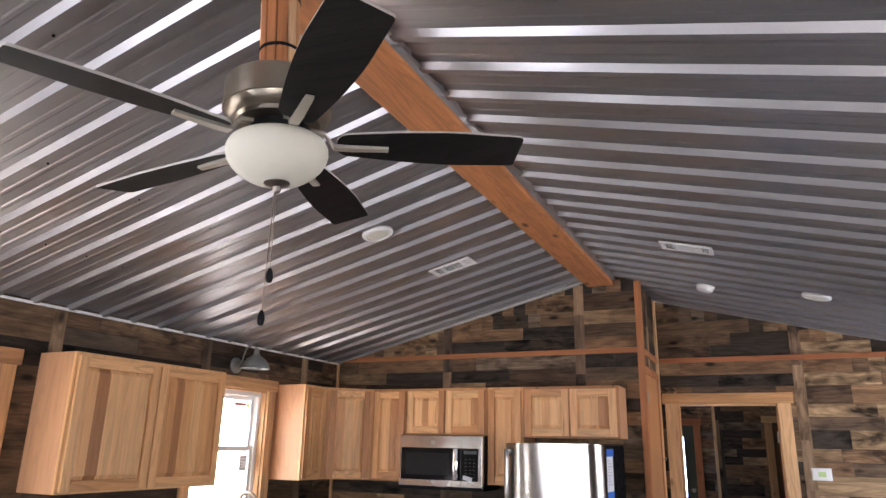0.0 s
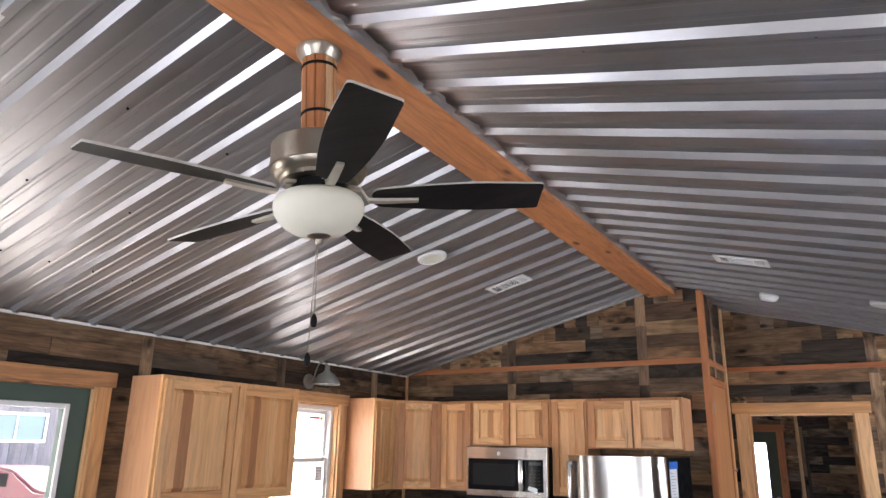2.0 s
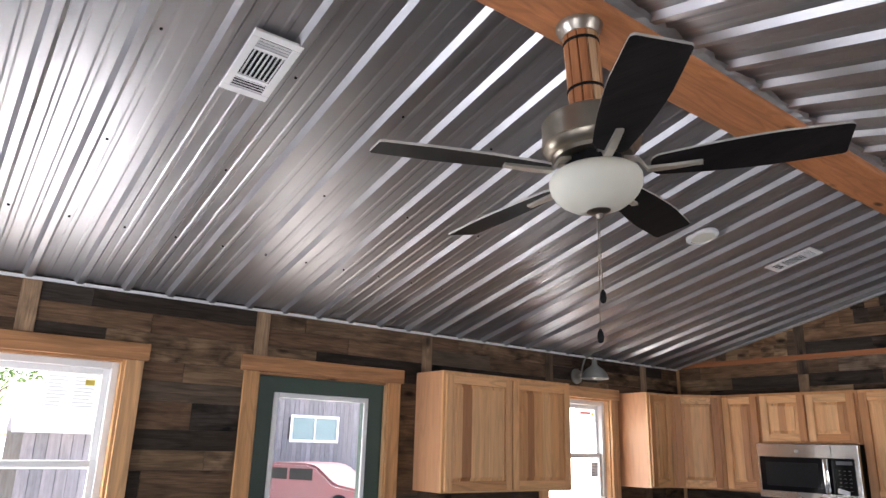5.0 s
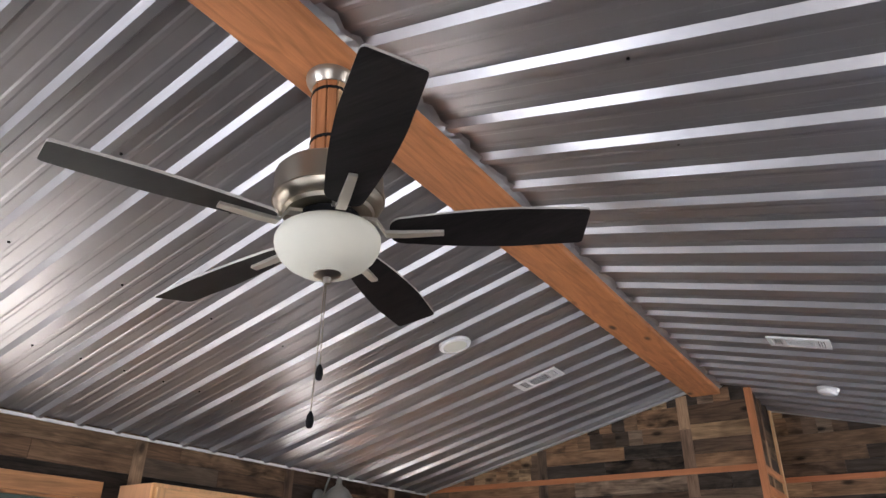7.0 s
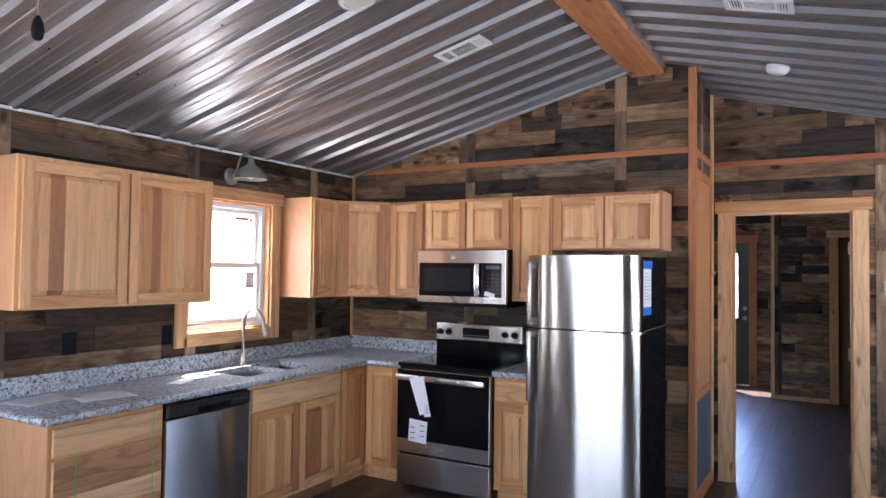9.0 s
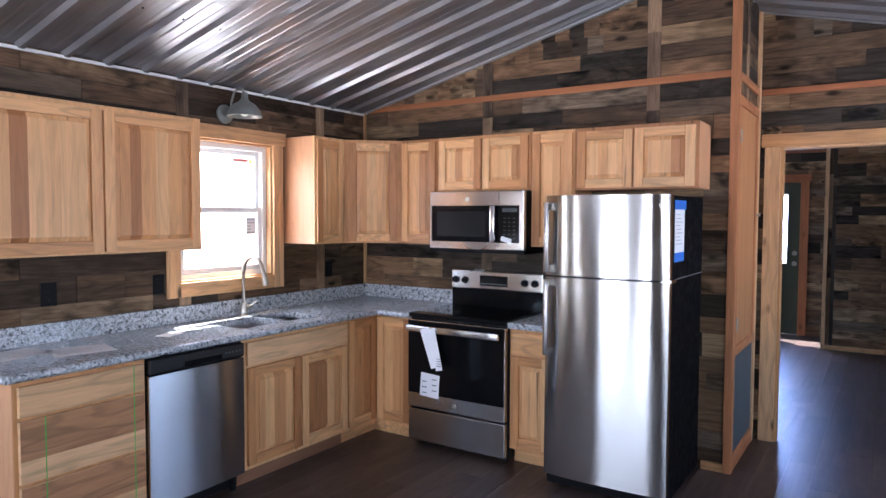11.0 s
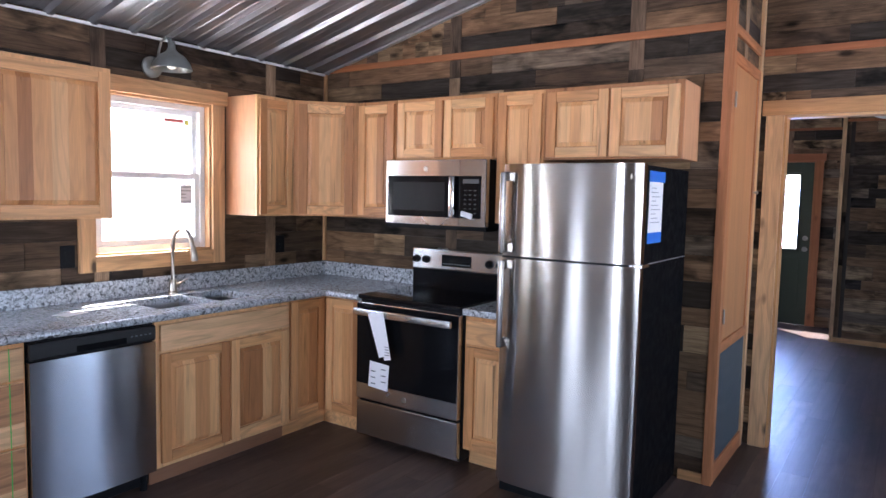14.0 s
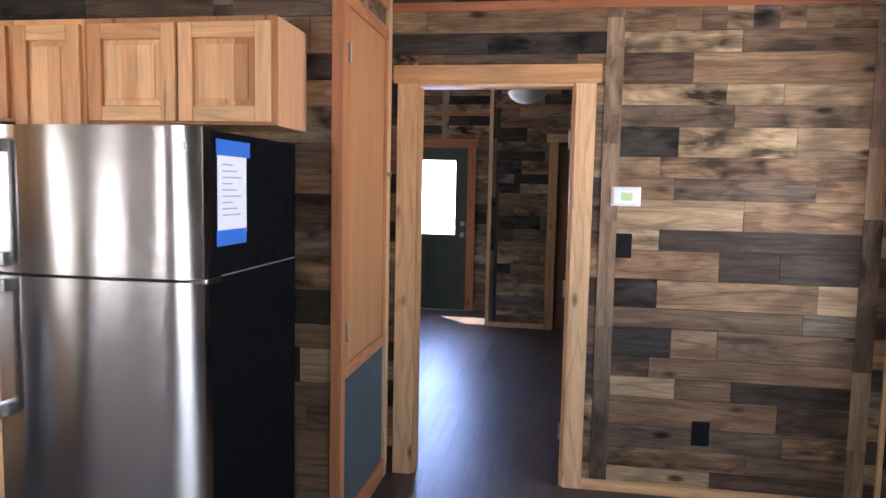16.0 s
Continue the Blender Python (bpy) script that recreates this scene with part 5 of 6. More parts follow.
def iron_mesh():
    """A flat bent bar that carries a blade."""
    bm = bmesh.new()
    rows = []
    for x, z, w, t in ((0.085, 0.036, 0.013, 0.005), (0.125, 0.028, 0.013, 0.005), (0.150, -0.010, 0.013, 0.005), (0.20, -0.012, 0.013, 0.005), (0.305, -0.011, 0.0105, 0.004)):
        rows.append([bm.verts.new((x, sy * w, z + sz * t)) for sy, sz in ((-1, -1), (1, -1), (1, 1), (-1, 1))])
    for a, b in zip(rows, rows[1:]):
        for i in range(4):
            bm.faces.new((a[i], a[(i + 1) % 4], b[(i + 1) % 4], b[i]))
    bm.faces.new(rows[0][::-1])
    bm.faces.new(rows[-1])
    return bm


b0 = link_mesh("blade", blade_mesh(), M_BLADE)
b0.data.materials.append(mat("pale_blade_edge", (0.42, 0.40, 0.37), 0.5))
for p in b0.data.polygons:
    if abs(p.normal.z) < 0.5:
        p.material_index = 1
i0 = link_mesh("blade_iron", iron_mesh(), M_IRON)
for k in range(5):
    m = Matrix.Translation((0, 0, 2.487)) @ Matrix.Rotation(radians(-2.8), 4, Vector((math.cos(radians(110)), math.sin(radians(110)), 0))) @ pose(0, 0, 0, 0, 0, 33.6 + 72 * k)
    b = b0 if k == 0 else new("blade", b0.data)
    r = i0 if k == 0 else new("blade_iron", i0.data)
    b.parent = r.parent = fan
    b.matrix_basis = m @ pose(0, 0, 0, -12, 0, 0)
    r.matrix_basis = m
    tagged(b, "dark espresso wood blade")
for dx, dy, zb in ((0.004, 0.004, 2.10), (-0.004, -0.004, 1.985)):
    ch = part("pull_chain", tube(bmesh.new(), (dx, dy, zb + 0.02), (dx * 0.3, dy * 0.3, 2.345), 0.0016, n=6), M_NICK, fan)
    part("pull_knob", lathe(bmesh.new(), [(0.003, zb + 0.022), (0.008, zb + 0.012), (0.010, zb - 0.002), (0.008, zb - 0.014), (0.004, zb - 0.018)], centre=(dx, dy, 0), n=14), M_BLACK, ch, "dark pull knob", True)

# ---------- ceiling fixtures ----------
def on_ceiling(x, y, side):
    tilt = -math.degrees(math.atan(SLOPE)) * side
    return pose(x, y, roof_z(x) - 0.019, 0, tilt, 0)


def ceiling_vent(x, y, side, w=0.31, h=0.17):
    v = thing("ceiling_vent", "white louvred ceiling air register", "air vent", group="ceiling air registers")
    v.matrix_basis = on_ceiling(x, y, side)
    bm = bmesh.new()
    iw, ih = w / 2 - 0.028, h / 2 - 0.028
    for a, b in (((-w / 2, -h / 2, -0.008), (-iw, h / 2, 0.002)), ((iw, -h / 2, -0.008), (w / 2, h / 2, 0.002)), ((-iw, -h / 2, -0.008), (iw, -ih, 0.002)), ((-iw, ih, -0.008), (iw, h / 2, 0.002))):
        box(bm, a, b, 0.002)
    part("frame", bm, M_WHITE, v)
    part("backing", B((-iw, -ih, -0.001), (iw, ih, 0.001)), M_BLACK, v)
    xs = [-iw + 0.008 + i * 0.0125 for i in range(4)]
    for x0 in xs:
        part("slat", box(bmesh.new(), (x0 - 0.004, -ih, -0.007), (x0 + 0.004, ih, -0.005), 0, pose(0, 0, 0, 0, 30, 0)), M_WHITE, v)
    part("mid_bar", B((-iw + 0.052, -ih, -0.008), (-iw + 0.066, ih, -0.001)), M_WHITE, v)
    k = 7
    for i in range(k):
        yy = -ih + (i + 0.5) * 2 * ih / k
        part("slat", box(bmesh.new(), (-iw + 0.068, yy - 0.004, -0.007), (iw - 0.055, yy + 0.004, -0.005), 0, pose(0, 0, 0, 30, 0, 0)), M_WHITE, v)
    part("mid_bar", B((iw - 0.055, -ih, -0.008), (iw - 0.041, ih, -0.001)), M_WHITE, v)
    for i in range(3):
        x0 = iw - 0.034 + i * 0.0125
        part("slat", box(bmesh.new(), (x0 - 0.004, -ih, -0.007), (x0 + 0.004, ih, -0.005), 0, pose(0, 0, 0, 0, -30, 0)), M_WHITE, v)
    return v


ceiling_vent(1.868, -1.435, 1)
ceiling_vent(1.865, -5.07, 1)
ceiling_vent(3.425, -1.395, -1)


def disc_light(x, y, side):
    d = thing("ceiling_light", "flat round white ceiling light, switched off", "ceiling light", group="flat ceiling lights")
    d.matrix_basis = on_ceiling(x, y, side)
    part("trim_ring", lathe(bmesh.new(), [(0.090, 0.004), (0.092, -0.006), (0.088, -0.014), (0.068, -0.018), (0.066, -0.010)], n=36), M_WHITE, d, "", True)
    part("lens", lathe(bmesh.new(), [(0.067, -0.010), (0.066, -0.015), (0.03, -0.017), (0.004, -0.0175)], n=36), M_OPAL, d, "frosted lens", True)


disc_light(1.80, -2.36, 1)
disc_light(4.15, -0.53, -1)
sm = thing("smoke_detector", "round white smoke detector on the ceiling", "smoke detector")
sm.matrix_basis = on_ceiling(3.44, -0.28, -1)
part("base", lathe(bmesh.new(), [(0.068, 0.004), (0.068, -0.010), (0.064, -0.014)], n=32), M_WHITE, sm, "", True)
part("cover", lathe(bmesh.new(), [(0.064, -0.012), (0.060, -0.030), (0.048, -0.040), (0.02, -0.043)], n=32), M_WHITE, sm, "", True)
hl = thing("ceiling_light", "white opal dome light on the back room ceiling", "ceiling light", at=(3.475, 4.0, HIGH))
part("pan", lathe(bmesh.new(), [(0.06, 0), (0.06, -0.08), (0.14, -0.10), (0.14, -0.125), (0.12, -0.13)], n=32), M_NICK, hl, "", True)
part("stem", tube(bmesh.new(), (0, 0, -0.49), (0, 0, -0.02), 0.012, n=14), M_NICK, hl)
part("dome", lathe(bmesh.new(), [(0.03, -0.46), (0.17, -0.465), (0.183, -0.475), (0.18, -0.495), (0.155, -0.535), (0.11, -0.565), (0.06, -0.582), (0.02, -0.588)], n=40), M_OPAL, hl, "opal glass dome", True)

# barn light over the window
M_LAMP = mat("weathered_galvanised_steel", (0.30, 0.32, 0.30), 0.4, 0.6, vary=0.15)
bl = thing("wall_lamp", "galvanised barn-style wall lamp over the sink window", "wall lamp", at=(0, -1.44, 2.25))
part("back_plate", lathe(bmesh.new(), [(0.062, 0), (0.062, 0.012), (0.05, 0.022), (0.02, 0.026)], m=pose(0.0, 0, 0, 0, 90, 0), n=28), M_LAMP, bl, "", True)
part("gooseneck", sweep(bmesh.new(), [(0.02, 0, 0), (0.06, 0, 0.02), (0.075, 0, 0.08), (0.10, 0, 0.135), (0.15, 0, 0.155), (0.19, 0, 0.14), (0.20, 0, 0.105)], 0.007, 10), M_LAMP, bl, "", True)
part("shade", lathe(bmesh.new(), [(0.018, 0.125), (0.022, 0.085), (0.030, 0.07), (0.070, 0.045), (0.100, 0.005), (0.112, -0.03), (0.110, -0.032), (0.096, 0.002), (0.066, 0.040), (0.02, 0.06)], centre=(0.20, 0, 0), n=36), M_LAMP, bl, "bell-shaped galvanised shade", True)
part("bulb", lathe(bmesh.new(), [(0.012, 0.055), (0.014, 0.03), (0.030, 0.005), (0.026, -0.018), (0.008, -0.028)], centre=(0.20, 0, 0), n=20), M_OPAL, bl, "", True)


# ---------- wall plates ----------
def plate(name, label, category, along, face, u, z, w, h, side, m=None, kind="outlet"):
    p = thing(name, label, category)
    if along == "y":
        f = lambda a0, a1, b0, b1, d0, d1, bv=0.0: B((face + d0 * side, a0, b0), (face + d1 * side, a1, b1), bv)
    else:
        f = lambda a0, a1, b0, b1, d0, d1, bv=0.0: B((a0, face + d0 * side, b0), (a1, face + d1 * side, b1), bv)
    part("cover_plate", f(u - w / 2, u + w / 2, z - h / 2, z + h / 2, 0, 0.006, 0.003), m or M_BLACK, p)
    if kind == "outlet":
        for dz in (-0.02, 0.02):
            part("socket", f(u - 0.016, u + 0.016, z + dz - 0.014, z + dz + 0.014, 0.006, 0.009, 0.002), m or M_BLACK, p)
    elif kind == "switch":
        part("rocker", f(u - 0.017, u + 0.017, z - 0.033, z + 0.033, 0.006, 0.010, 0.002), m or M_BLACK, p)
    return p


plate("power_outlet", "black double power outlet on the board wall", "outlet", "y", 0.0, -2.59, 1.165, 0.082, 0.125, 1)
plate("power_outlet", "black double power outlet beside the window", "outlet", "y", 0.0, -1.945, 1.165, 0.078, 0.122, 1)
plate("power_outlet", "black double power outlet in the corner", "outlet", "y", 0.0, -0.45, 1.165, 0.078, 0.122, 1)
plate("light_switch", "black light switch near the side door", "switch", "y", 0.0, -3.02, 1.24, 0.12, 0.12, 1, kind="switch")
plate("light_switch", "black light switch beside the hall doorway", "switch", "x", DOORY, 4.115, 1.27, 0.078, 0.122, -1, kind="switch")
plate("power_outlet", "black double power outlet low on the wall", "outlet", "x", DOORY, 4.53, 0.335, 0.085, 0.125, -1)
th = plate("thermostat", "white wall thermostat with a small green screen", "thermostat", "x", DOORY, 4.115, 1.515, 0.145, 0.095, -1, M_WHITE, "none")
part("body", B((4.05, DOORY - 0.024, 1.475), (4.18, DOORY - 0.006, 1.555), 0.006), M_WHITE, th)
part("screen", B((4.09, DOORY - 0.0255, 1.495), (4.145, DOORY - 0.0235, 1.535)), mat("green_lcd", (0.45, 0.6, 0.25), 0.3), th, "green screen")

# screws in the ceiling sheets
bm = bmesh.new()
for x in (0.62, 1.23, 1.85, 3.4, 4.0, 4.6):
    y = PH - 0.2286 * 14 + 0.05
    while y < -0.1:
        z = roof_z(x)
        bmesh.ops.create_icosphere(bm, subdivisions=1, radius=0.006, matrix=Matrix.Translation((x, y, z - 0.002)))
        y += 0.2286 * (1 if x in (0.62, 4.6) else 2)
scr = solid("ceiling_screws", bm, M_BLACK, "dark screw heads along the metal ceiling sheets", "screws", "stuff")

# ---------- outside ----------
M_GRAVEL = mat("pale_gravel", (0.62, 0.60, 0.57), 0.9, bump=0.5, scale=60, vary=0.25)
solid("ground", B((-400, -400, -0.6), (400, 400, -0.5)), M_GRAVEL, "pale gravel ground reaching the horizon", "ground")
M_RED = mat("dark_red_car_paint", (0.13, 0.014, 0.025), 0.35, coat=0.5)
M_WEATHER = wood("weathered_grey_boards", [(0.21, 0.195, 0.21), (0.25, 0.235, 0.25), (0.18, 0.17, 0.18), (0.23, 0.21, 0.22)], "z", 0.8, 0.2, blotch=0.12, island=False)
# The blue of the reflected sky is put into this pane's base colour.
M_SKYGL = mat("sky_tinted_glass", (0.20, 0.28, 0.32), 0.1, 0.4, vary=0.05)
M_PALEROOF = mat("pale_roof_metal", (0.75, 0.75, 0.76), 0.45, 0.2, vary=0.05)


def shed(label, x, y0, y1, depth, top, rise, window=None):
    """A board-sided shed whose long wall faces +x; window: (y0, y1, z0, z1) in that wall."""
    h = thing("shed", label, "shed", at=(x, 0, -0.5))
    part("core", B((-depth, y0 + 0.01, 0), (-0.03, y1 - 0.01, top)), M_BACK, h)
    y, rs = y0, random.Random(3)
    while y < y1 - 0.02:
        w = min(rs.uniform(0.17, 0.2), y1 - y)
        spans = [(0.03, top + 0.02)]
        if window and y + w > window[0] and y < window[1]:
            spans = [(0.03, window[2]), (window[3], top + 0.02)]
        for z0, z1 in spans:
            part("plank", B((-0.028, y, z0), (rs.uniform(-0.004, 0.004), y + w - 0.008, z1)), M_WEATHER, h)
        y += w
    if window:
        wy0, wy1, wz0, wz1 = window
        bm = bmesh.new()
        for a, b in (((0.006, wy0 - 0.09, wz0 - 0.09), (0.03, wy0, wz1 + 0.09)), ((0.006, wy1, wz0 - 0.09), (0.03, wy1 + 0.09, wz1 + 0.09)), ((0.006, wy0, wz0 - 0.09), (0.03, wy1, wz0)), ((0.006, wy0, wz1), (0.03, wy1, wz1 + 0.09)), ((0.0, (wy0 + wy1) / 2 - 0.03, wz0), (0.02, (wy0 + wy1) / 2 + 0.03, wz1))):
            box(bm, a, b, 0.004)
        wf_ = part("window_frame", bm, M_WHITE, h, "white window frame")
        part("pane", B((-0.02, wy0, wz0), (-0.012, wy1, wz1)), M_SKYGL, wf_)
    bm = bmesh.new()
    xm = -depth / 2
    for a, b in ((0.25, xm), (-depth - 0.25, xm)):
        va = [bm.verts.new(v) for v in ((a, y0 - 0.2, top - 0.02), (b, y0 - 0.2, top + rise), (b, y1 + 0.2, top + rise), (a, y1 + 0.2, top - 0.02))]
        vb = [bm.verts.new(v.co + Vector((0, 0, 0.06))) for v in va]
        bm.faces.new(va), bm.faces.new(vb[::-1])
        for k in range(4):
            bm.faces.new((va[k], vb[k], vb[(k + 1) % 4], va[(k + 1) % 4]))
    part("roof", bm, M_PALEROOF, h, "pale metal roof")
    for yy in (y0, y1):
        bm = bmesh.new()
        va = [bm.verts.new(v) for v in ((-0.03, yy - 0.02, top), (-depth, yy - 0.02, top), (xm, yy - 0.02, top + rise))]
        vb = [bm.verts.new(v.co + Vector((0, 0.04, 0))) for v in va]
        bm.faces.new(va), bm.faces.new(vb[::-1])
        for k in range(3):
            bm.faces.new((va[k], vb[k], vb[(k + 1) % 3], va[(k + 1) % 3]))
        part("gable", bm, M_WEATHER, h)


shed("small weathered grey board shed with a pale metal roof", -9.0, -4.25, -3.0, 2.4, 2.2, 0.75)
shed("long weathered grey board shed with a white-framed window", -19.0, -0.5, 12.0, 4.0, 4.0, 1.3, (5.1, 6.85, 2.2, 2.95))


def parked_car(paint, label, at, rz):
    car = thing("parked_car", label, "car", at=at, rz=rz)
    bm = prism(bmesh.new(), [(-2.2, 0.4), (-2.25, 0.8), (-2.1, 0.98), (-1.75, 1.04), (-1.2, 1.46), (-0.9, 1.53), (0.25, 1.53), (0.6, 1.46), (1.25, 1.0), (2.05, 0.88), (2.24, 0.75), (2.24, 0.4)], -0.92, 0.92)
    bmesh.ops.rotate(bm, verts=bm.verts, matrix=Matrix.Rotation(radians(90), 3, "X"))
    bmesh.ops.bevel(bm, geom=bm.edges[:], offset=0.07, segments=2, affect="EDGES")
    body = part("body", bm, paint, car, "", True)
    for s in (-1, 1):
        for a, b in ((-1.2, -0.4), (-0.32, 0.5)):
            part("side_window", B((a, s * 0.921, 1.06), (b, s * 0.932, 1.38), 0.02), M_BLKGL, body)
        part("headlight", B((2.18, s * 0.62 - 0.16, 0.66), (2.26, s * 0.62 + 0.16, 0.78), 0.02), M_WHITE, body)
    for x in (-1.45, 1.45):
        for s in (-1, 1):
            wh = part("wheel", lathe(bmesh.new(), [(0.22, -0.1), (0.34, -0.1), (0.37, -0.06), (0.37, 0.06), (0.34, 0.1), (0.22, 0.1)], m=pose(x, s * 0.84, 0.37, 90), n=28), M_BLACK, car, "", True)
            part("rim", lathe(bmesh.new(), [(0.22, -0.09), (0.21, 0.09), (0.08, 0.1), (0.02, 0.1)], m=pose(x, s * 0.84, 0.37, 90), n=20), M_GALV, wh, "", True)


parked_car(M_RED, "dark red car parked on the gravel before a shed", (-15.8, 4.5, -0.5), 28)


def leafy_tree(label, at, height, spread, seed):
    """A tapered trunk with limbs, and a crown of many small leaf cards."""
    t = thing("tree", label, "tree", at=at)
    rs = random.Random(seed)
    bark = mat("tree_bark", (0.12, 0.09, 0.07), 0.9, bump=0.6, scale=40, vary=0.3)
    part("trunk", sweep(bmesh.new(), [(0, 0, 0), (0.05, 0.03, height * 0.3), (-0.04, 0.06, height * 0.55), (0.02, 0, height * 0.9)], [0.2, 0.15, 0.11, 0.03], 12), bark, t, "", True)
    tips = []
    for k in range(9):
        a, z = k * 2.4, height * (0.35 + 0.06 * k)
        r = spread * rs.uniform(0.55, 1.0) * (1 - 0.05 * k)
        tip = Vector((r * math.cos(a), r * math.sin(a), z + rs.uniform(0.5, 1.0)))
        tips.append(tip)
        part("limb", sweep(bmesh.new(), [(0, 0, z - 0.3), tip * 0.5 + Vector((0, 0, z * 0.5 - 0.05)), tip], [0.07, 0.04, 0.012], 8), bark, t, "", True)
    verts, faces = [], []
    for tip in tips + [Vector((0, 0, height))]:
        for _ in range(22):
            c = tip + Vector([rs.gauss(0, spread * 0.24) for _ in range(3)])
            for _ in range(16):
                p = c + Vector([rs.gauss(0, 0.16) for _ in range(3)])
                u = Vector([rs.uniform(-1, 1) for _ in range(3)]).normalized()
                v = u.orthogonal().normalized()
                l = rs.uniform(0.05, 0.09)
                n0 = len(verts)
                verts += [p - u * l, p + v * l * 0.5, p + u * l, p - v * l * 0.5]
                faces.append((n0, n0 + 1, n0 + 2, n0 + 3))
    me = bpy.data.meshes.new("crown")
    me.from_pydata(verts, [], faces)
    me.materials.append(mat("green_leaves", (0.10, 0.17, 0.03), 0.6, scale=3, vary=0.45))
    o = new("crown", me)
    o.parent = t
    o["kind"] = "stuff"


leafy_tree("leafy green tree behind the sheds", (-21, -4.6, -0.5), 5.2, 2.0, 4)
# ---------- boards of the walls and floor ----------
def unit_cube():
    bm = bmesh.new()
    bmesh.ops.create_cube(bm, size=1)
    me = bpy.data.meshes.new("board")
    bm.to_mesh(me)
    bm.free()
    return me


UX, UY = unit_cube(), unit_cube()
UX.materials.append(M_PLX)
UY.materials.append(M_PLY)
rng = random.Random(5)
ROWH = [0.13, 0.10, 0.112, 0.14, 0.10, 0.10, 0.142, 0.098, 0.138, 0.14, 0.10, 0.142, 0.10, 0.10, 0.14, 0.10, 0.10, 0.142, 0.10, 0.116]
SHEET, BATW = 1.22, 0.085


def sheet_pattern():
    """Boards of one four-by-eight sheet: (u0, u1, z0, z1)."""
    rs, out, z = random.Random(21), [], 0.0
    f = 2.44 / sum(ROWH)
    for h in ROWH:
        h *= f
        cuts = sorted({round(rs.uniform(0.22, SHEET - 0.22), 2) for _ in range(rs.choice((1, 1, 2)))})
        us = [0.0, *cuts, SHEET]
        for a, b in zip(us, us[1:]):
            if b - a > 0.1:
                out.append((a, b, z, z + h))
            else:
                out.append((a, b, z, z + h))
        z += h
    return out


PATT = sheet_pattern()


def minus(r, h):
    """Rectangle r less rectangle h, as up to four rectangles."""
    a, b, c, d = r
    p, q, s, t = h
    if q <= a or p >= b or t <= c or s >= d:
        return [r]
    out = []
    if p > a:
        out.append((a, p, c, d))
    if q < b:
        out.append((q, b, c, d))
    m0, m1 = max(a, p), min(b, q)
    if s > c:
        out.append((m0, m1, c, s))
    if t < d:
        out.append((m0, m1, t, d))
    return out


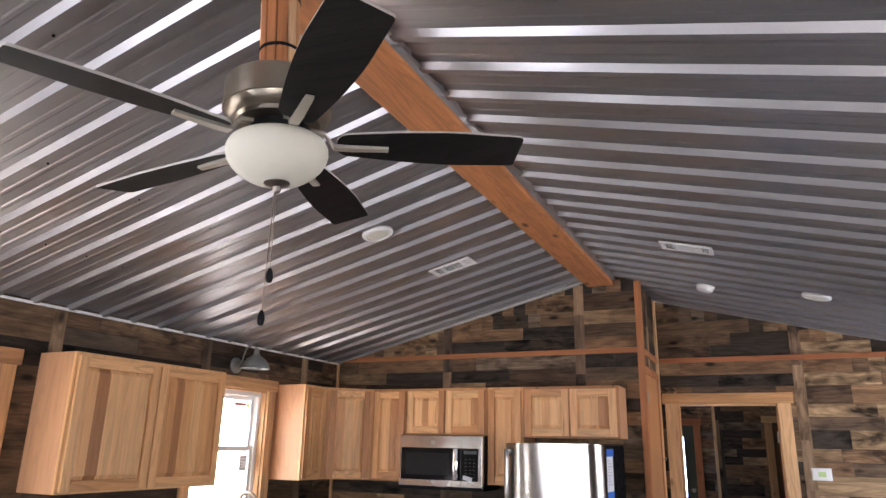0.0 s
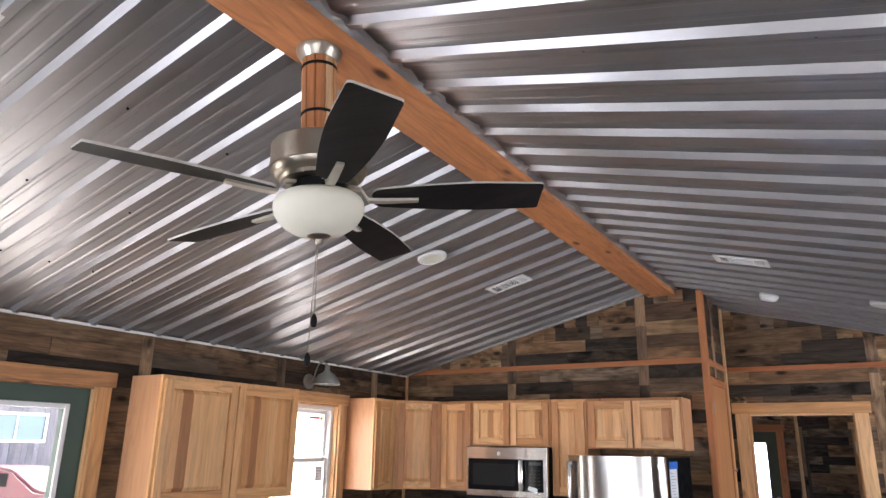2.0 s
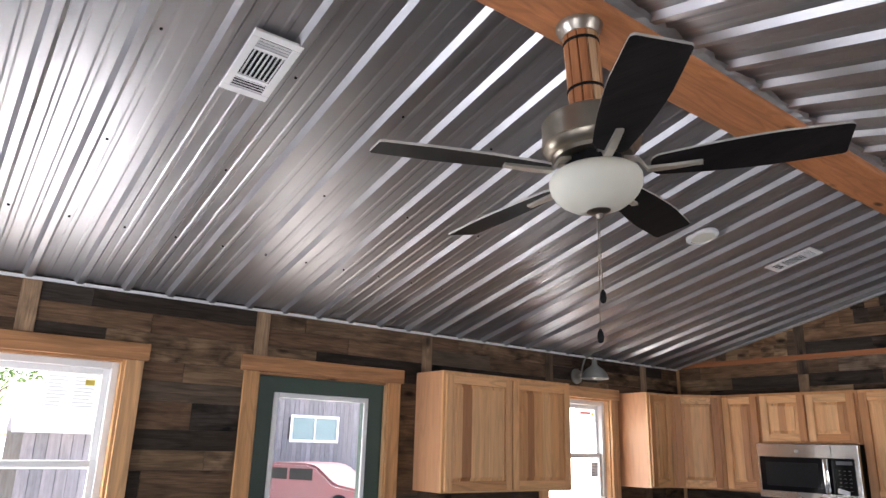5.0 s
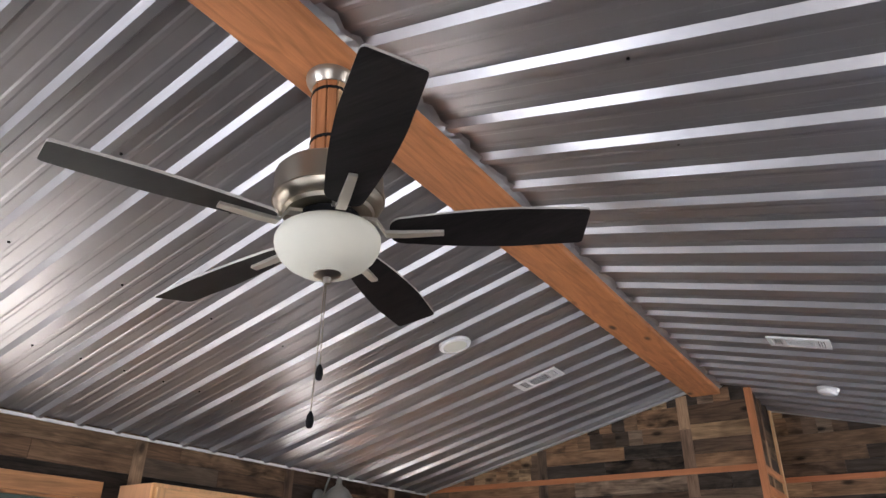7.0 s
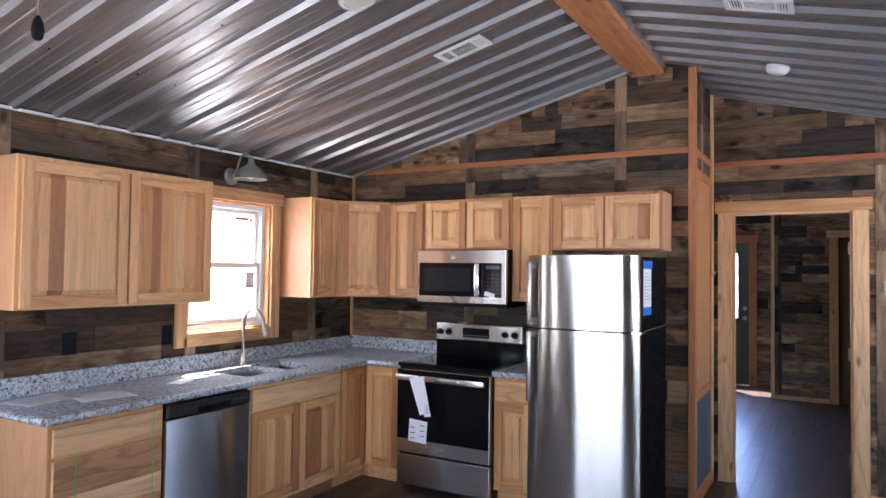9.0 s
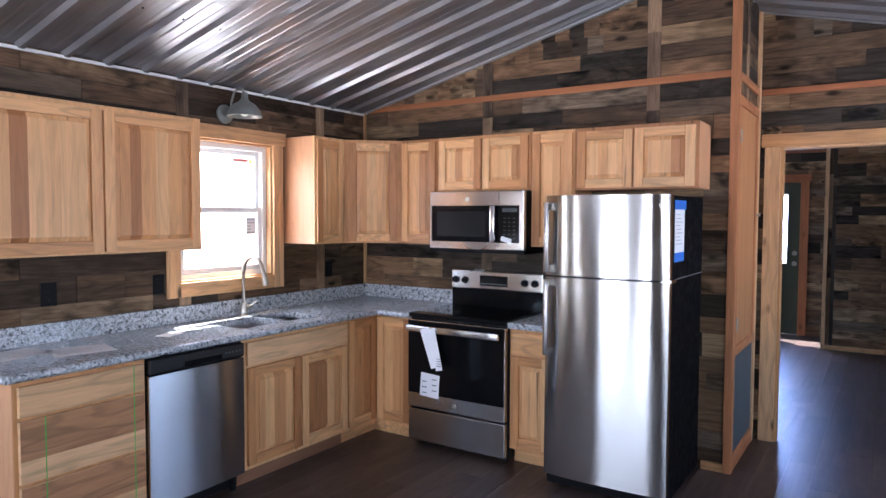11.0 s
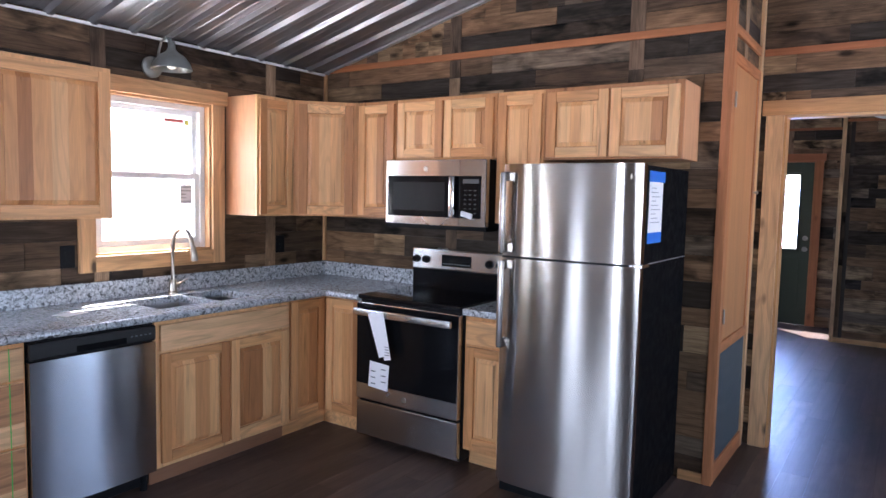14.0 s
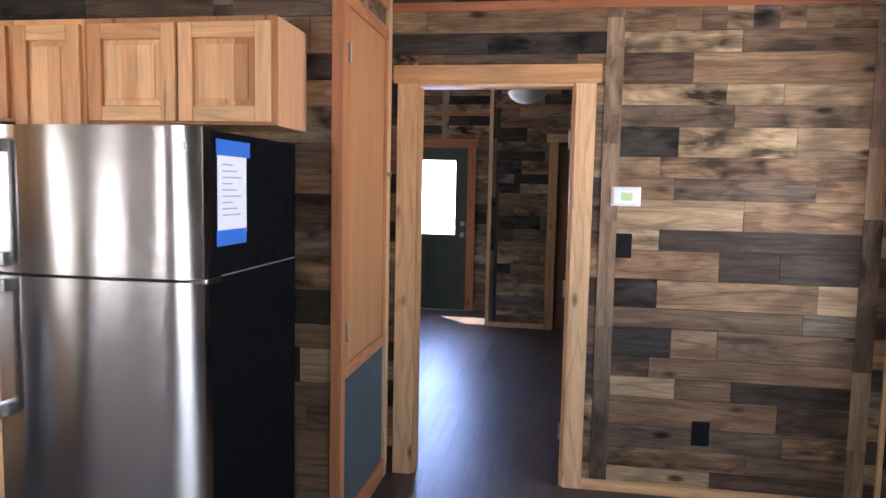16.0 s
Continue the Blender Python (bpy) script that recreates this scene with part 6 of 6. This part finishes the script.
def clad(wall, along, face, side, u0, u1, joints, top, holes, as_stuff=False, zmax=2.44):
    """Boards and vertical battens on a wall. joints: a place where two sheets meet. top: height as a function of u."""
    rects = []
    k0 = math.floor((u0 - joints) / SHEET) - 1
    k1 = math.ceil((u1 - joints) / SHEET) + 1
    for k in range(k0, k1):
        o = joints + k * SHEET
        for lvl in (0, 1):
            for a, b, c, d in PATT:
                rects.append((o + a, o + b, c + lvl * 2.44, d + lvl * 2.44))
    stuff_v, stuff_f = [], []
    for r in rects:
        a, b, c, d = max(r[0], u0), min(r[1], u1), r[2], r[3]
        if b - a < 0.01 or c > zmax:
            continue
        pieces = [(a, b, c, d)]
        for h in holes:
            pieces = [q for p in pieces for q in minus(p, h)]
        for a, b, c, d in pieces:
            if b - a < 0.012 or d - c < 0.008:
                continue
            lim = min(top(a), top(b))
            if c >= max(top(a), top(b)) - 0.01:
                continue
            segs = [(a, b)]
            if d > lim:
                n = max(1, math.ceil((b - a) / 0.12))
                segs = [(a + (b - a) * i / n, a + (b - a) * (i + 1) / n) for i in range(n)]
            for i, (sa, sb) in enumerate(segs):
                dd = min(d, max(top(sa), top(sb)) + 0.002)
                if dd - c < 0.006:
                    continue
                th = 0.012 + rng.uniform(-0.0016, 0.0006)
                g = 0.0026
                cu, cz, su, sz = (sa + sb) / 2, (c + dd) / 2, sb - sa - (g if len(segs) == 1 else 0), dd - c - g
                off = -0.012 + th / 2
                if as_stuff or len(segs) > 1:
                    x = [cu, face + side * off] if along == "x" else [face + side * off, cu]
                    hx, hy = (su / 2, th / 2) if along == "x" else (th / 2, su / 2)
                    n0 = len(stuff_v)
                    stuff_v.extend([(x[0] + i0 * hx, x[1] + i1 * hy, cz + i2 * sz / 2) for i0 in (-1, 1) for i1 in (-1, 1) for i2 in (-1, 1)])
                    stuff_f.extend([tuple(n0 + j for j in f) for f in ((0, 1, 3, 2), (4, 6, 7, 5), (0, 4, 5, 1), (2, 3, 7, 6), (0, 2, 6, 4), (1, 5, 7, 3))])
                else:
                    o = new("board", UX if along == "x" else UY)
                    o.parent = wall
                    o.location = (cu, face + side * off, cz) if along == "x" else (face + side * off, cu, cz)
                    o.scale = (su, th, sz) if along == "x" else (th, su, sz)
    if stuff_v:
        me = bpy.data.meshes.new("boards")
        me.from_pydata(stuff_v, [], stuff_f)
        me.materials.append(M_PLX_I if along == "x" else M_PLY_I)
        o = new("boards", me)
        o.parent = wall
        o["kind"] = "stuff"
    k = k0
    while joints + k * SHEET < u1:
        u = joints + k * SHEET
        k += 1
        if u < u0 + 0.02 or u > u1 - 0.02:
            continue
        segs = [(0.0, min(top(u - 0.04), top(u + 0.04)) - 0.012)]
        for h in holes:
            if h[0] - 0.1 < u < h[1] + 0.1:
                segs = [q for s0, s1 in segs for q in ((s0, min(s1, h[2])), (max(s0, h[3]), s1)) if q[1] - q[0] > 0.02]
        for s0, s1 in segs:
            z = s0
            while z < s1 - 0.01:
                e = min(s1, z + 0.22 + 0.4 * rng.random())
                if s1 - e < 0.1:
                    e = s1
                if along == "x":
                    q = B((u - BATW / 2, face, z), (u + BATW / 2, face + side * 0.005, e - 0.001), 0.001)
                else:
                    q = B((face, u - BATW / 2, z), (face + side * 0.005, u + BATW / 2, e - 0.001), 0.001)
                part("batten", q, M_BAT, wall)
                z = e


M_PLX_I = wood("joined_boards_along_x", PAL, "x", 0.6, 0.34, knots=0.8, blotch=0.55, fine=0.8, spec=0.12, rings=0.26)
M_PLY_I = wood("shaded_joined_boards_along_y", PAL_SHADE, "y", 0.6, 0.34, knots=0.8, blotch=0.55, fine=0.8, spec=0.12, rings=0.26)


def grow(h, e=0.001):
    return (h[0] - e, h[1] + e, h[2] - e, h[3] + e)


flat = lambda u: EAVE
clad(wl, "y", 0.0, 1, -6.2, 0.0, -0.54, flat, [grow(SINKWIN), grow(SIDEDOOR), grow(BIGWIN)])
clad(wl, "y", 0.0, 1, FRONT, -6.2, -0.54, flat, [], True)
clad(wl, "y", 0.0, 1, 0.95, BACKY, -0.54, flat, [grow(BACKFILL)], True)
clad(wk, "x", 0.0, -1, 0.0, CHASE - 0.03, 1.18, roof_z, [], zmax=3.2)
clad(wd, "x", DOORY, -1, CHASE, RIGHT, 4.035, roof_z, [grow(HALLDOOR)], zmax=3.2)
clad(wr, "y", RIGHT, -1, FRONT, DOORY, -0.54, flat, [grow(RIGHTWIN), grow(RIGHTFILL)], True)
clad(wf, "x", FRONT, 1, 0.0, RIGHT, 1.18, roof_z, [grow(h) for h in FRONTWINS], True, zmax=3.2)
high = lambda u: HIGH
clad(wb, "x", BACKY, -1, 0.0, STEPX, 1.18, high, [grow(REARDOOR)], True, zmax=3)
clad(ws, "x", STEPY, -1, STEPX, RIGHT, 4.3, high, [(3.695, 4.695, 0, 2.06)], zmax=3)
clad(wc, "y", CHASE, 1, 0.03, DOORY - 0.085, 4.0, lambda u: roof_z(CHASE), [(0, 2, -1, 2.34)], zmax=3.2)
clad(wss, "y", STEPX, -1, STEPY, BACKY, 4.0, high, [], True, zmax=3)

UF = unit_cube()
UF.materials.append(wood("floor_plank_single", [(0.075, 0.05, 0.042), (0.10, 0.067, 0.055), (0.06, 0.042, 0.036), (0.085, 0.058, 0.05)], "y", 0.36, 0.4, blotch=0.2, island=False))
fl = bpy.data.objects["floor"]
sv, sf = [], []
cnt = 0
PW, PL = 0.152, 1.22
i = 0
x = 0.0
while x < RIGHT:
    xe = min(x + PW, RIGHT)
    y = FRONT - (i * 0.43) % PL
    while y < BACKY:
        ya, yb = max(y, FRONT), min(y + PL, BACKY)
        if yb - ya > 0.02:
            if 0.5 < x < 3.9 and -3.4 < ya < 4.6:
                o = new("plank", UF)
                o.parent = fl
                o.location = ((x + xe) / 2, (ya + yb) / 2, -0.002)
                o.scale = (xe - x - 0.0012, yb - ya - 0.0012, 0.004)
            else:
                n0 = len(sv)
                sv.extend([(x if a < 0 else xe - 0.0012, ya if b < 0 else yb - 0.0012, -0.004 if c < 0 else 0.0) for a in (-1, 1) for b in (-1, 1) for c in (-1, 1)])
                sf.extend([tuple(n0 + j for j in f) for f in ((0, 1, 3, 2), (4, 6, 7, 5), (0, 4, 5, 1), (2, 3, 7, 6), (0, 2, 6, 4), (1, 5, 7, 3))])
        y += PL
    x += PW
    i += 1
me = bpy.data.meshes.new("planks")
me.from_pydata(sv, [], sf)
me.materials.append(M_FLOOR)
o = new("planks", me)
o.parent = fl
o["kind"] = "stuff"
